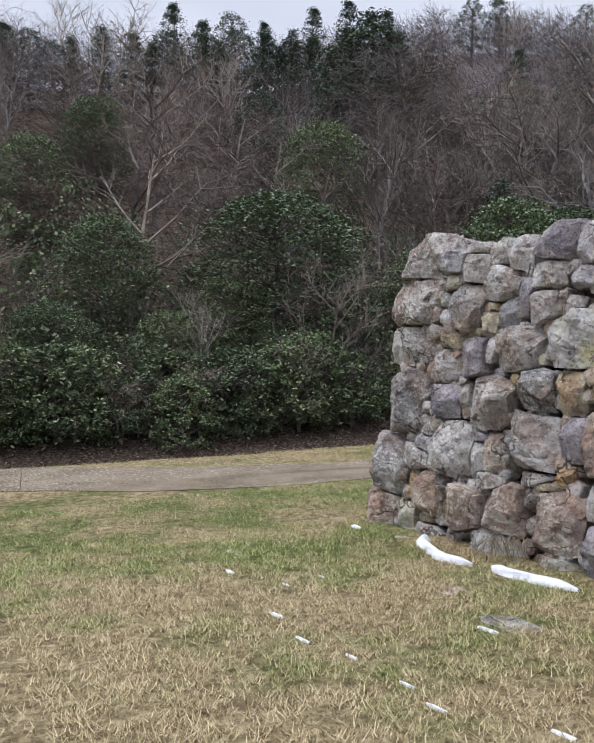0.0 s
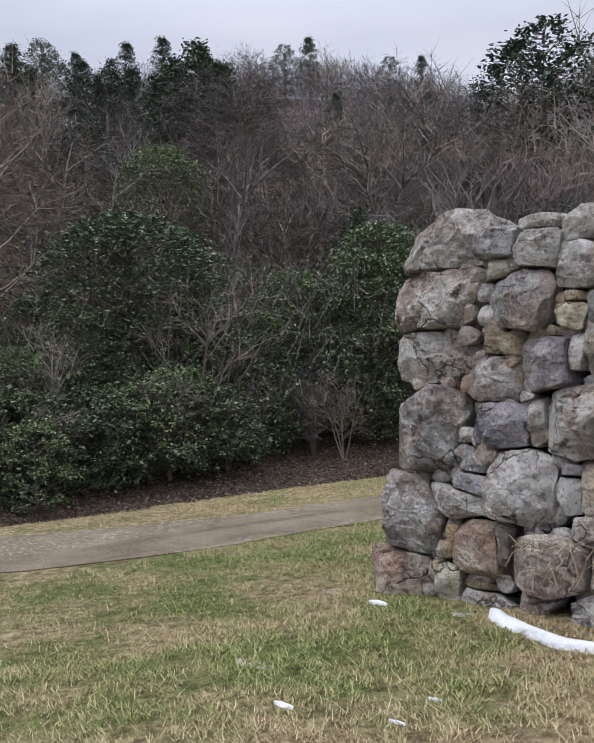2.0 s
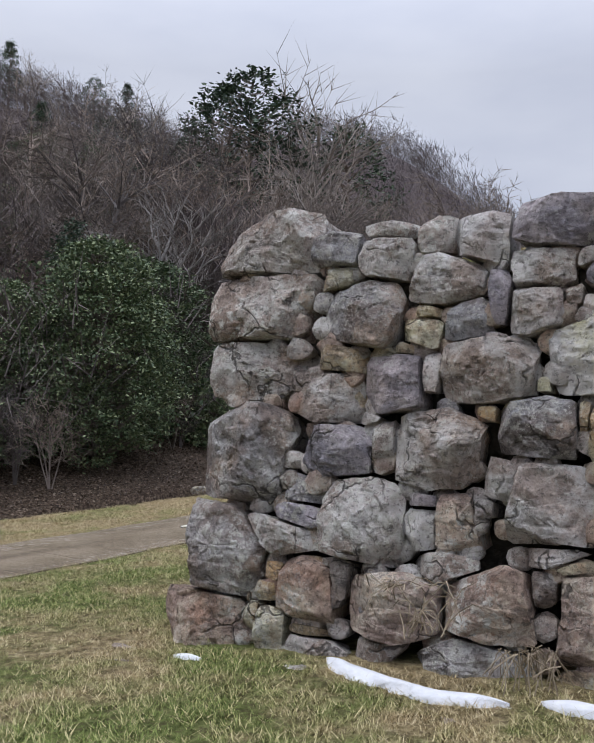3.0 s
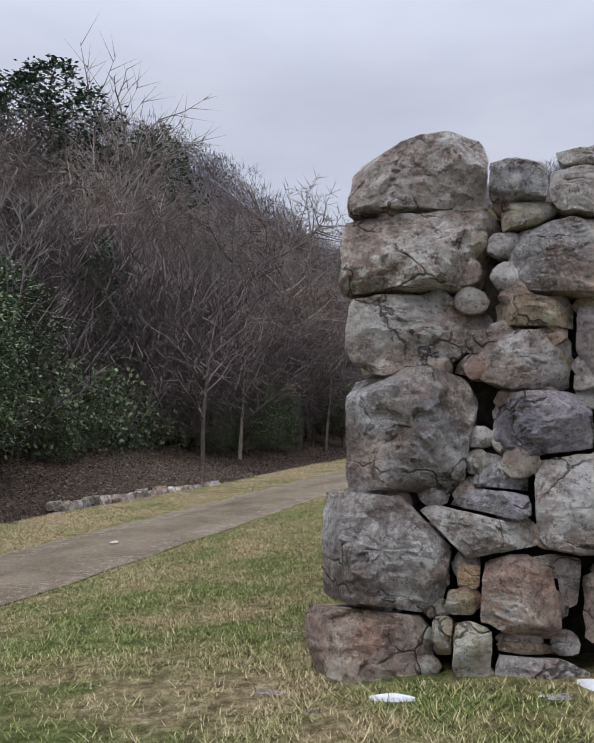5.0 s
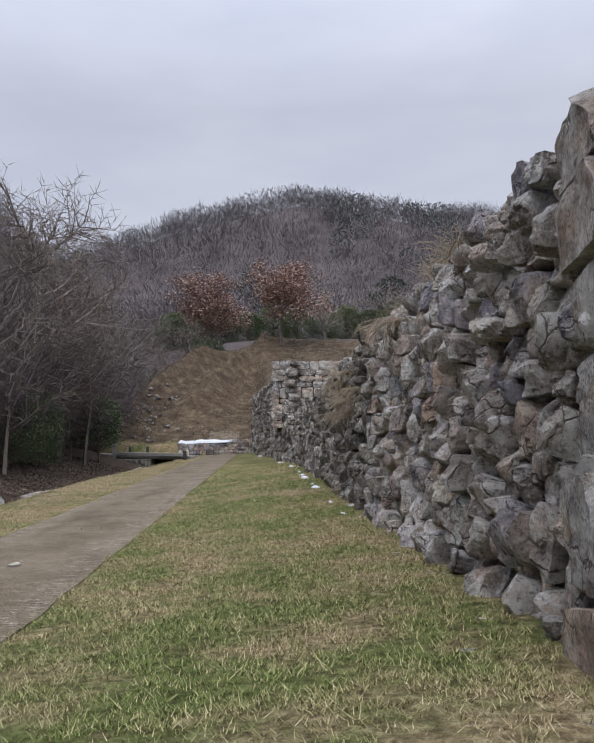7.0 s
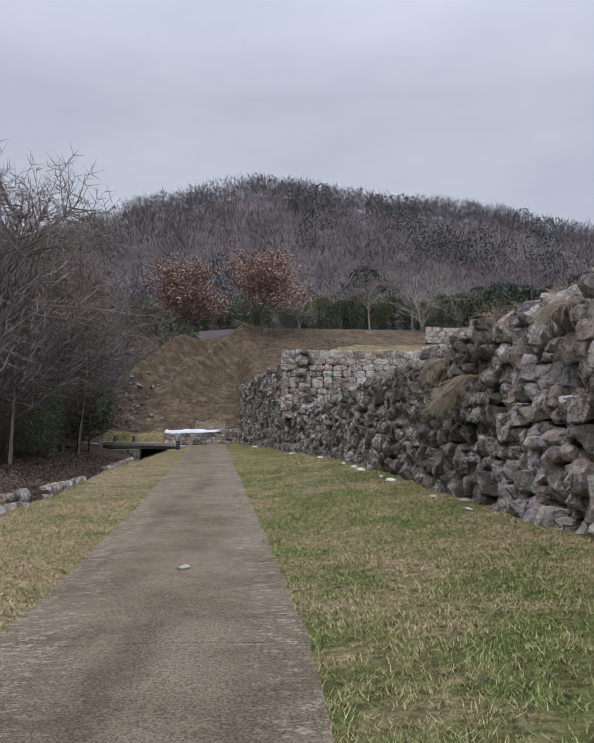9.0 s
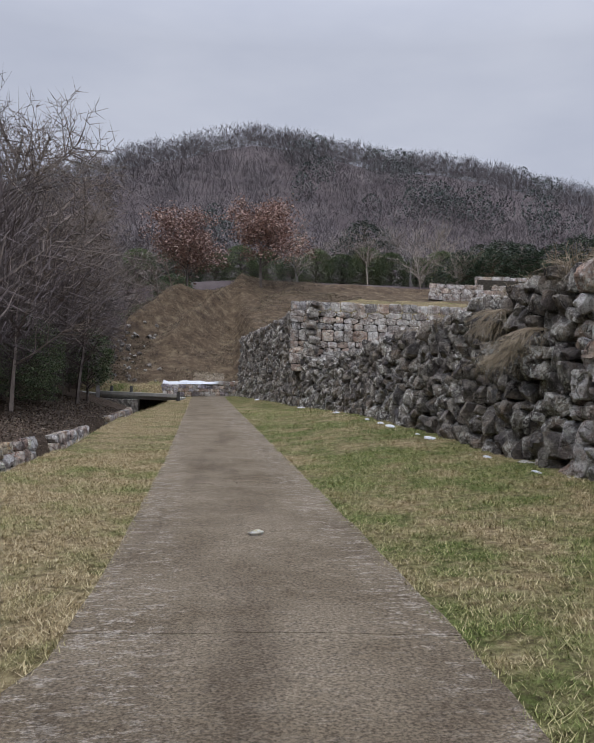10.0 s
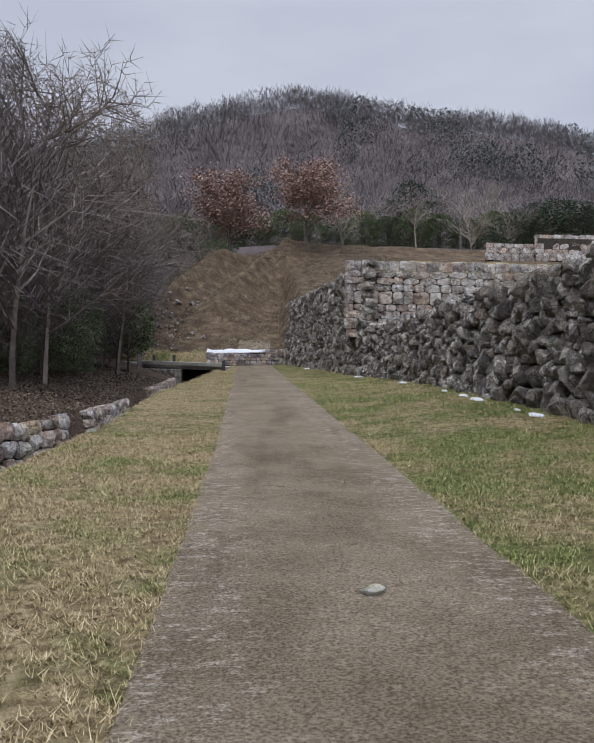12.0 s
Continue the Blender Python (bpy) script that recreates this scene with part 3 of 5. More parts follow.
def box_core(name, outline, z0, z1, mat):
    """A core of packed earth and rubble between two heights over an outline in plan."""
    bm = bmesh.new()
    low = [bm.verts.new((x, y, z0(x, y) if callable(z0) else z0)) for x, y in outline]
    high = [bm.verts.new((x, y, z1(x, y) if callable(z1) else z1)) for x, y in outline]
    k = len(outline)
    for i in range(k):
        bm.faces.new((low[i], low[(i + 1) % k], high[(i + 1) % k], high[i]))
    bm.faces.new(high)
    bm.faces.new(low[::-1])
    bmesh.ops.recalc_face_normals(bm, faces=bm.faces)
    me = bpy.data.meshes.new(name)
    bm.to_mesh(me)
    bm.free()
    me.materials.append(mat)
    return new(name, me)


# the short end face of the low wall: along x, looking towards -y, leaning back
def end_frame(u, v):
    lean = 0.13
    y = -3.2 + lean * (v - 0.3)
    return Matrix.Translation((u, y, v)) @ Matrix.Rotation(radians(180), 4, "Z") @ Matrix.Rotation(math.atan(lean), 4, "X")


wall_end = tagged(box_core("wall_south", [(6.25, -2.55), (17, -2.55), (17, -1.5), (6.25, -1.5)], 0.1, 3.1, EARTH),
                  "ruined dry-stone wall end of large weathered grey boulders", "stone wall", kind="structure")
END = []


def course(stones):
    for a, b, low, high, tone in stones:
        END.append(((a + b) / 2, (low + high) / 2, (b - a) / 2, (high - low) / 2, tone))


course([(5.82, 6.84, 3.16, 3.70, "g"), (6.69, 7.15, 3.16, 3.46, "g"), (7.15, 7.57, 3.37, 3.49, "g"), (7.04, 7.60, 3.06, 3.38, "g"), (7.57, 7.84, 3.22, 3.51, "g"), (7.88, 8.27, 3.13, 3.49, "w"), (8.26, 8.84, 3.19, 3.56, "b"), (8.84, 9.11, 3.13, 3.51, "b")])
course([(5.78, 6.84, 2.63, 3.18, "g"), (6.79, 7.08, 3.00, 3.19, "t"), (6.81, 7.51, 2.52, 3.08, "g"), (7.48, 8.06, 2.82, 3.23, "g"), (8.12, 8.30, 2.72, 3.04, "b"), (8.27, 8.73, 2.92, 3.21, "g"), (8.21, 8.72, 2.61, 2.95, "w"), (8.61, 8.77, 2.81, 2.92, "g"), (8.69, 8.87, 3.07, 3.18, "g"), (8.76, 9.08, 2.96, 3.13, "b"), (8.73, 8.90, 2.74, 2.85, "w"), (7.49, 7.81, 2.54, 2.77, "t"), (7.80, 8.17, 2.60, 2.88, "g"), (7.49, 7.85, 2.76, 2.86, "t")])
course([(5.82, 6.79, 2.17, 2.64, "g"), (6.73, 7.25, 2.39, 2.61, "t"), (7.21, 7.80, 2.08, 2.51, "b"), (6.56, 7.23, 2.00, 2.37, "g"), (7.64, 7.81, 2.26, 2.50, "w"), (7.79, 8.53, 2.13, 2.61, "g"), (8.50, 9.22, 2.19, 2.77, "y"), (8.47, 8.58, 2.23, 2.32, "t"), (7.44, 7.60, 2.50, 2.60, "t")])
course([(5.82, 6.75, 1.38, 2.15, "g"), (6.71, 7.33, 1.60, 1.99, "b"), (7.20, 7.37, 1.99, 2.08, "w"), (7.39, 8.21, 1.57, 2.12, "g"), (7.32, 7.54, 1.76, 2.03, "g"), (8.22, 8.75, 1.80, 2.22, "g"), (8.11, 8.22, 2.05, 2.15, "o"), (8.75, 8.83, 1.94, 2.19, "t"), (8.80, 9.04, 1.82, 2.21, "t"), (6.55, 6.95, 1.41, 1.61, "w")])
course([(5.66, 6.56, 0.70, 1.38, "g"), (6.43, 6.99, 1.23, 1.42, "b"), (6.19, 7.01, 1.02, 1.34, "g"), (6.93, 7.62, 0.97, 1.64, "g"), (7.61, 7.84, 1.44, 1.54, "b"), (7.62, 7.84, 1.16, 1.46, "g"), (7.83, 8.16, 1.19, 1.56, "n"), (8.14, 8.43, 1.54, 1.79, "g"), (8.08, 8.24, 1.43, 1.53, "w"), (8.19, 8.91, 1.25, 1.78, "g"), (8.37, 8.85, 1.11, 1.27, "g"), (8.90, 9.24, 1.46, 1.78, "b"), (8.88, 9.05, 1.15, 1.34, "o"), (8.62, 8.80, 1.09, 1.18, "t")])
course([(5.60, 6.44, 0.30, 0.70, "n"), (6.51, 6.68, 0.84, 0.97, "t"), (6.44, 6.65, 0.69, 0.83, "t"), (6.36, 6.53, 0.49, 0.67, "t"), (6.47, 6.70, 0.40, 0.67, "t"), (6.60, 7.22, 0.58, 1.04, "n"), (7.04, 7.22, 0.81, 1.08, "w"), (7.21, 7.94, 0.53, 1.01, "n"), (6.77, 7.02, 0.51, 0.57, "o"), (7.92, 8.56, 0.68, 1.06, "n"), (8.48, 8.68, 0.95, 1.13, "g"), (8.58, 9.22, 0.57, 1.21, "n"), (7.61, 8.19, 0.98, 1.17, "g"), (7.60, 8.49, 0.37, 0.62, "g"), (6.80, 7.19, 0.27, 0.45, "g"), (7.33, 7.59, 0.39, 0.54, "g"), (8.72, 9.22, 0.41, 0.58, "t")])

rng = random.Random(5)
v = 0.45
while v < 3.3:
    hgt = rng.uniform(0.28, 0.6)
    u = 9.25 + rng.uniform(-0.1, 0.1)
    while u < 16.5:
        wid = rng.uniform(0.3, 0.85)
        END.append((u + wid / 2, v + hgt / 2 + rng.uniform(-0.05, 0.05), wid / 2, hgt / 2 * rng.uniform(0.85, 1.05), rng.choice("gggnbtw")))
        u += wid
    v += hgt
for i, (poly, s) in enumerate(zip(cells(END, (6.0, 3.4), 1.4), END)):
    if poly is None:
        continue
    big = s[2] * s[3] > 0.03
    deep = 0.75 if s[0] < 6.5 else 0.45
    verts, faces = rock([(-a, b) for a, b in poly][::-1], deep if big else 0.3, 100 + i, 56 if big else 26, 16 if big else 9, 1.0, 0.24)
    m = end_frame(s[0], s[1])
    m = m @ Matrix.Translation((0, (-0.20 if s[0] < 6.9 and s[1] > 1.4 else -0.13) + (0.06 if big else 0.03) * rng.random(), 0))
    child("boulder" if big else "chock_stone", tri_mesh("boulder", verts, faces, STONE[s[4]], True, 20), wall_end, m)


# small stones wedged into the gaps
v = 0.35
while v < 3.25:
    u = 6.1
    while u < 9.3:
        rr = random.Random(int(u * 100) + int(v * 1000))
        w, h = rr.uniform(0.09, 0.15), rr.uniform(0.07, 0.12)
        poly = [(math.cos(a) * w * rr.uniform(0.8, 1.1), math.sin(a) * h * rr.uniform(0.8, 1.1)) for a in [2 * math.pi * k / 7 for k in range(7)]]
        verts, faces = rock(poly, 0.15, int(u * 977) + int(v * 131), 12, 5, 1.2, 0.5)
        m = end_frame(u + rr.uniform(-0.06, 0.06), v + rr.uniform(-0.04, 0.04)) @ Matrix.Translation((0, -0.17 - 0.06 * rr.random(), 0))
        child("chock_stone", tri_mesh("chock_stone", verts, faces, STONE[rr.choice("gggntnw")], True, 38), wall_end, m)
        u += 0.25
    v += 0.2


# the long face: along y, looking towards -x
def long_frame(y, v, lean=0.07):
    x0 = lerp_table(FACE_X, y)
    dx = (lerp_table(FACE_X, y + 0.5) - lerp_table(FACE_X, y - 0.5))
    return Matrix.Translation((x0 + lean * (v - land(x0 - 0.4, y)), y, v)) @ Matrix.Rotation(radians(90) - math.atan(dx), 4, "Z") @ Matrix.Rotation(math.atan(lean), 4, "X")


def scatter_face(y0, y1, low, high, wid, hgt, seed):
    """Seeds of an irregular face of upright stones."""
    r = random.Random(seed)
    out = []
    y = y0
    while y < y1:
        col = r.uniform(*wid)
        v = low(y) - 0.1 + r.uniform(-0.2, 0.1)
        while v < high(y) - 0.08:
            h = min(r.uniform(*hgt) * (1.25 if v < low(y) + 0.5 else 1.0), max(high(y) - v + 0.08, 0.16))
            k = col * r.uniform(0.75, 1.2)
            out.append((y + col / 2 + r.uniform(-0.07, 0.07), v + h / 2, k / 2, h / 2))
            v += h
        y += col
    return out


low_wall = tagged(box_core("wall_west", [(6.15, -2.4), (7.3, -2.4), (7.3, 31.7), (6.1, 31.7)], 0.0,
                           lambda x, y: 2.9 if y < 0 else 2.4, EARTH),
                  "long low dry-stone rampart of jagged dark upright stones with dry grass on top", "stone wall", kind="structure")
base_at = lambda y: land(lerp_table(FACE_X, y) - 0.4, y)
FACE = scatter_face(-2.45, 31.6, base_at, lambda y: lerp_table(LOW_TOP, y) + 0.16 * noise.noise((y * 1.1, 0, 0)), (0.15, 0.34), (0.15, 0.46), 11)
joined_v, joined_f = [], []
count = 0
for i, (poly, s) in enumerate(zip(cells(FACE, (-2.2, 1e9), 1.3), FACE)):
    if poly is None:
        continue
    r = random.Random(900 + i)
    near = s[0] < 9.0 and count < 340
    verts, faces = rock([(-a, b) for a, b in poly][::-1], 0.42, 2000 + i, 20 if near else 12, 9 if near else 7, 1.7, 0.5, 0.6, True)
    m = long_frame(s[0], s[1]) @ Matrix.Translation((0, r.uniform(-0.22, 0.02), 0)) @ Matrix.Rotation(r.uniform(-0.5, 0.5), 4, "Z") @ Matrix.Rotation(r.uniform(-0.3, 0.3), 4, "X")
    if near:
        count += 1
        child("stone", tri_mesh("stone", verts, faces, STONE[r.choice("ssggggwnb")], True, 26), low_wall, m)
    else:
        k = len(joined_v)
        joined_v += [tuple(m @ Vector(p)) for p in verts]
        joined_f += [tuple(q + k for q in f) for f in faces]
tagged(child("stones", tri_mesh("stones", joined_v, joined_f, SLATE_JOINED, True, 26), low_wall), kind="stuff")

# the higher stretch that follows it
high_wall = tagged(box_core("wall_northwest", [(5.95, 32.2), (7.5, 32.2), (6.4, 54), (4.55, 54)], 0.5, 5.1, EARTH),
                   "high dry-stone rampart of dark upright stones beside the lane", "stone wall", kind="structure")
joined_v, joined_f = [], []
HIGH = scatter_face(31.2, 54.2, base_at, lambda y: 5.45 - 0.01 * (y - 32) + 0.15 * noise.noise((y, 3, 0)), (0.18, 0.38), (0.24, 0.6), 12)
for i, (poly, s) in enumerate(zip(cells(HIGH, None, 1.3), HIGH)):
    if poly is None:
        continue
    r = random.Random(4900 + i)
    verts, faces = rock([(-a, b) for a, b in poly][::-1], 0.4, 6000 + i, 12, 8, 1.4, 0.45, 0.8, True)
    m = long_frame(s[0], s[1], 0.06) @ Matrix.Translation((0, r.uniform(-0.12, 0.12), 0)) @ Matrix.Rotation(r.uniform(-0.4, 0.4), 4, "Z")
    k = len(joined_v)
    joined_v += [tuple(m @ Vector(p)) for p in verts]
    joined_f += [tuple(q + k for q in f) for f in faces]
tagged(child("stones", tri_mesh("stones", joined_v, joined_f, SLATE_JOINED, True, 26), high_wall), kind="stuff")


def block_wall(name, label, x0, x1, y, low, high, seed, rows, widths, lean=0.05, tones="gsgswn"):
    """A coursed face of roughly squared blocks that looks towards -y."""
    core = tagged(box_core(name, [(x0 + 0.15, y + 0.25), (x1, y + 0.25), (x1, y + 0.9), (x0 + 0.15, y + 0.9)], low - 0.2, high(x0) - 0.5, EARTH), label, "stone wall", kind="structure")
    r = random.Random(seed)
    seeds, v = [], low
    while v < high((x0 + x1) / 2) - 0.1:
        h = r.uniform(*rows)
        u = x0 + r.uniform(-0.08, 0.08)
        while u < x1:
            w = r.uniform(*widths)
            if v + h / 2 < high(u):
                seeds.append((u + w / 2, v + h / 2 + r.uniform(-0.03, 0.03), w / 2, h / 2 * r.uniform(0.9, 1.08)))
            u += w
        v += h
    for i, (poly, s) in enumerate(zip(cells(seeds, None, 1.25), seeds)):
        if poly is None:
            continue
        verts, faces = rock([(-a, b) for a, b in poly][::-1], 0.3, seed * 1000 + i, 24, 9, 0.7, 0.2, 1.5)
        m = Matrix.Translation((s[0], y + lean * (s[1] - low) + r.uniform(-0.04, 0.04), s[1])) @ Matrix.Rotation(radians(180), 4, "Z")
        child("block", tri_mesh("block", verts, faces, STONE[r.choice(tones)], True, 38), core, m)
    return core


block_wall("wall_north", "upper dry-stone wall of squared pale and grey blocks", 5.0, 13.6, 31.7, 2.5, lambda x: 5.42 + 0.04 * (x - 5), 21, (0.26, 0.5), (0.3, 0.8))
block_wall("wall_far_1", "low ruined stone wall on the upper terrace", 19.2, 23.0, 60, 9.2, lambda x: 10.3, 22, (0.3, 0.5), (0.5, 0.9))
block_wall("wall_far_2", "tumbled stone wall heap on the upper terrace", 22.8, 32.0, 59.4, 9.2, lambda x: 11.4 - 0.3 * abs(noise.noise((x, 0, 0))), 23, (0.3, 0.55), (0.4, 0.9), 0.3)
block_wall("retaining_wall", "low stone retaining wall with snow along its top", -1.2, 3.9, 54, 1.2, lambda x: 2.0 + 0.03 * x, 24, (0.2, 0.32), (0.25, 0.5), 0.05, "snb")


# ---------------------------------------------------------------- plants
class Sticks:
    """Gathers tapered sticks and small leaves into plain lists."""

    def __init__(self):
        self.v, self.f = [], []

    def stick(self, p, q, r0, r1):
        d = q - p
        side = d.cross(Vector((0.3, 0.5, 0.81)))
        side = side.normalized() if side.length > 1e-6 else Vector((1, 0, 0))
        up = d.cross(side).normalized()
        k = len(self.v)
        arms = [side, side * -0.5 + up * 0.87, side * -0.5 - up * 0.87]
        self.v += [tuple(p + a * r0) for a in arms]
        if r1 > 0:
            self.v += [tuple(q + a * r1) for a in arms]
            self.f += [(k + i, k + (i + 1) % 3, k + 3 + (i + 1) % 3, k + 3 + i) for i in range(3)]
        else:
            self.v.append(tuple(q))
            self.f += [(k + i, k + (i + 1) % 3, k + 3) for i in range(3)]

    def leaf(self, p, along, across):
        k = len(self.v)
        self.v += [tuple(p), tuple(p + along * 0.5 + across), tuple(p + along), tuple(p + along * 0.5 - across)]
        self.f.append((k, k + 1, k + 2, k + 3))

    def mesh(self, name, mat):
        return tri_mesh(name, self.v, self.f, mat)


def rand_dir(r, flat=1.0):
    return Vector((r.gauss(0, 1), r.gauss(0, 1), r.gauss(0, 1) * flat)).normalized()


def bare_tree(name, seed, height, kids, spread_, label, mat=BARK, stems=1, tips=None):
    """A leafless tree: trunk with limbs, and a crown of ever finer branches. kids: how many branches each order bears."""
    r = random.Random(seed)
    wood, crown = Sticks(), Sticks()

    def grow(p, d, length, rad, order):
        bits = (5, 4, 2, 1, 1)[order]
        last = order == len(kids)
        nodes = [p]
        for i in range(bits):
            lift = (0.05, 0.10, 0.08, 0.04, 0.0)[order]
            d = (d + rand_dir(r) * (0.16 if order else 0.10) + Vector((0, 0, lift))).normalized()
            q = p + d * length / bits
            a, b = rad * (1 - 0.8 * i / bits), rad * (1 - 0.8 * (i + 1) / bits)
            (wood if order < 2 else crown).stick(p, q, a, 0 if last and i == bits - 1 else b)
            p = q
            nodes.append(p)
        if last:
            if tips is not None:
                tips.append((p, d))
            return
        for k in range(kids[order]):
            t = r.uniform(0.30 if order == 0 else 0.2, 1.0) * bits
            i = min(int(t), bits - 1)
            at = nodes[i].lerp(nodes[i + 1], t - i)
            turn = rand_dir(r, 0.6)
            away = (turn - d * turn.dot(d)).normalized()
            share = 1.0 - 0.45 * (t / bits) if order == 0 else 1.0
            nd = (d * (0.55 + 0.3 * (t / bits)) + away * spread_).normalized()
            grow(at, nd, length * r.uniform(0.42, 0.68) * share, max(rad * 0.42, 0.010), order + 1)

    for _ in range(stems):
        lean = Vector((r.uniform(-0.25, 0.25), r.uniform(-0.25, 0.25), 1)) if stems > 1 else Vector((r.uniform(-0.08, 0.08), r.uniform(-0.08, 0.08), 1))
        grow(Vector((0, 0, -0.15)), lean.normalized(), height * (0.72 if kids else 1) * r.uniform(0.85, 1.0), height * (0.013 if stems == 1 else 0.009), 0)
    tree = tagged(new(name), label, "tree")
    child("trunk", wood.mesh("trunk", mat), tree)
    child("crown", crown.mesh("crown", mat), tree)
    return tree


def leafy_tree(name, seed, height, radius, low, clumps, leaves, leaf_len, label, mat, layered=True, shape="dome"):
    """An evergreen: a forked trunk and a crown of many drooping sprays."""
    r = random.Random(seed)
    wood, crown = Sticks(), Sticks()
    top = Vector((r.uniform(-0.2, 0.2), r.uniform(-0.2, 0.2), height * 0.92))
    wood.stick(Vector((0, 0, -0.2)), top * 0.5, height * 0.022, height * 0.013)
    wood.stick(top * 0.5, top, height * 0.013, 0.0)
    bumps = [(r.uniform(0, 6.28), r.uniform(0.1, 0.9), r.uniform(0.75, 1.2)) for _ in range(9)]
    for _ in range(clumps):
        h = r.random() ** 0.85
        a = r.uniform(0, 6.28)
        prof = math.sin(math.pi * (0.16 + 0.80 * h)) ** 0.7 if shape == "dome" else (1.0 - h) ** 0.75 * 0.95 + 0.08
        for ba, bh, bs in bumps:
            near = math.cos(a - ba) > 0.5 and abs(h - bh) < 0.15
            prof *= bs if near else 1.0
        dist = radius * prof * (r.uniform(0.62, 1.0) if shape == "dome" else r.uniform(0.15, 1.15))
        c = Vector((math.cos(a) * dist, math.sin(a) * dist, low + h * (height - low)))
        out = Vector((math.cos(a), math.sin(a), 0))
        if r.random() < 0.35:
            wood.stick(Vector((top.x * h, top.y * h, max(c.z - dist * 0.5, low * 0.6))), c, height * 0.006, 0.0)
        size = r.uniform(0.5, 1.0) * radius * (0.26 if layered else 0.19)
        for _ in range(leaves):
            p = c + Vector((r.gauss(0, 0.55), r.gauss(0, 0.55), r.gauss(0, 0.11 if layered else 0.4))) * size
            p.z -= 0.25 * (p - c).dot(out) if layered else 0
            d = (out * 0.6 + rand_dir(r, 0.5)).normalized()
            s = rand_dir(r, 0.4)
            n = leaf_len * r.uniform(0.6, 1.3)
            crown.leaf(p, d * n, (s - d * s.dot(d)).normalized() * n * 0.26)
    tree = tagged(new(name), label, "tree")
    child("trunk", wood.mesh("trunk", BARK), tree)
    child("crown", crown.mesh("crown", mat), tree)
    return tree


def leaf_tips(tree, tips, seed, count, size, mat):
    r = random.Random(seed)
    leaves = Sticks()
    for p, d in tips:
        for _ in range(count):
            q = p + rand_dir(r) * size * 2.2 - d * r.uniform(0, 0.4)
            a = rand_dir(r)
            s = rand_dir(r)
            leaves.leaf(q, a * size, (s - a * s.dot(a)).normalized() * size * 0.42)
    child("leaves", leaves.mesh("leaves", mat), tree)


KIND, USED = {}, set()
L_BARE = "leafless grey-brown winter tree on the wooded slope"
for i in range(4):
    KIND["bare", i] = bare_tree("bare_tree", 31 + i, 8.0, (9, 7, 5), (0.9, 0.7, 1.1, 0.8)[i], L_BARE, PALE_BARK if i == 1 else BARK)
for i in range(2):
    KIND["big", i] = bare_tree("bare_tree", 51 + i, 10.0, (13, 8, 6, 3), (1.2, 0.9)[i], "large spreading leafless tree by the brook", BARK)
for i in range(3):
    KIND["shrub", i] = bare_tree("bare_shrub", 61 + i, 3.2, (5, 5, 3), 0.9, "leafless brushwood shrub among dead leaves", BARK, stems=5)
for i in range(2):
    KIND["ever", i] = leafy_tree("evergreen_tree", 71 + i, 8.5, 3.5, 0.5, 560, 42, 0.17, "dense dark evergreen tree with layered drooping sprays", EVERGREEN)
for i in range(2):
    KIND["bush", i] = leafy_tree("evergreen_bush", 81 + i, 3.4, 1.7, 0.1, 170, 26, 0.15, "dark green broad-leaved bush at the wood's edge", EVERGREEN, False)
for i in range(3):
    KIND["pine", i] = leafy_tree("pine_tree", 91 + i, 9.0, 2.3, 1.6, 230, 22, 0.19, "dark pine with a ragged crown on the slope", PINE, False, "cone" if i != 1 else "dome")
KIND["small", 0] = leafy_tree("small_evergreen_tree", 99, 4.4, 1.7, 1.1, 260, 28, 0.15, "small dark round evergreen tree beside the footbridge", EVERGREEN, False)
tips = []
KIND["tan", 0] = bare_tree("dry_leaved_shrub", 101, 4.0, (6, 6, 4), 0.9, "shrub with tan dry leaves among bare trees", BARK, stems=3, tips=tips)
leaf_tips(KIND["tan", 0], tips[::2], 5, 3, 0.13, OAK)
for i in range(2):
    tips = []
    KIND["oak", i] = bare_tree("oak_tree", 111 + i, 7.5, (15, 8, 5), 0.85, "oak that keeps its rust-brown dry leaves", BARK, tips=tips)
    leaf_tips(KIND["oak", i], tips, 7 + i, 12, 0.15, OAK)
GROUP = {"bare": "bare trees of the wood", "big": "large bare trees", "shrub": "brushwood", "ever": "evergreen trees", "bush": "evergreen bushes", "pine": "pines",
         "small": "", "tan": "", "oak": "rust-leaved oaks"}
HEIGHT = {k: max(v.co.z for c in ob.children for v in c.data.vertices) for k, ob in KIND.items()}
grow_rng = random.Random(77)


def plant(kind, x, y, tall, pick=None, wide=1.0):
    """Stands a tree of that kind and height on the ground."""
    picks = [k for k in KIND if k[0] == kind]
    key = (kind, pick) if pick is not None else grow_rng.choice(picks)
    s = tall / HEIGHT[key]
    m = Matrix.Translation((x, y, land(x, y) - 0.05)) @ Matrix.Rotation(grow_rng.uniform(0, 6.28), 4, "Z")
    ob = KIND[key]
    if key in USED:
        ob = copy_thing(ob, m)
    else:
        USED.add(key)
        ob.matrix_basis = m
    ob.scale = (s * wide, s * wide, s)
    return tagged(ob, group=GROUP[kind])


def plant_to(kind, x, y, top, pick=None, wide=1.0):
    return plant(kind, x, y, max(top - land(x, y), 1.5), pick, wide)


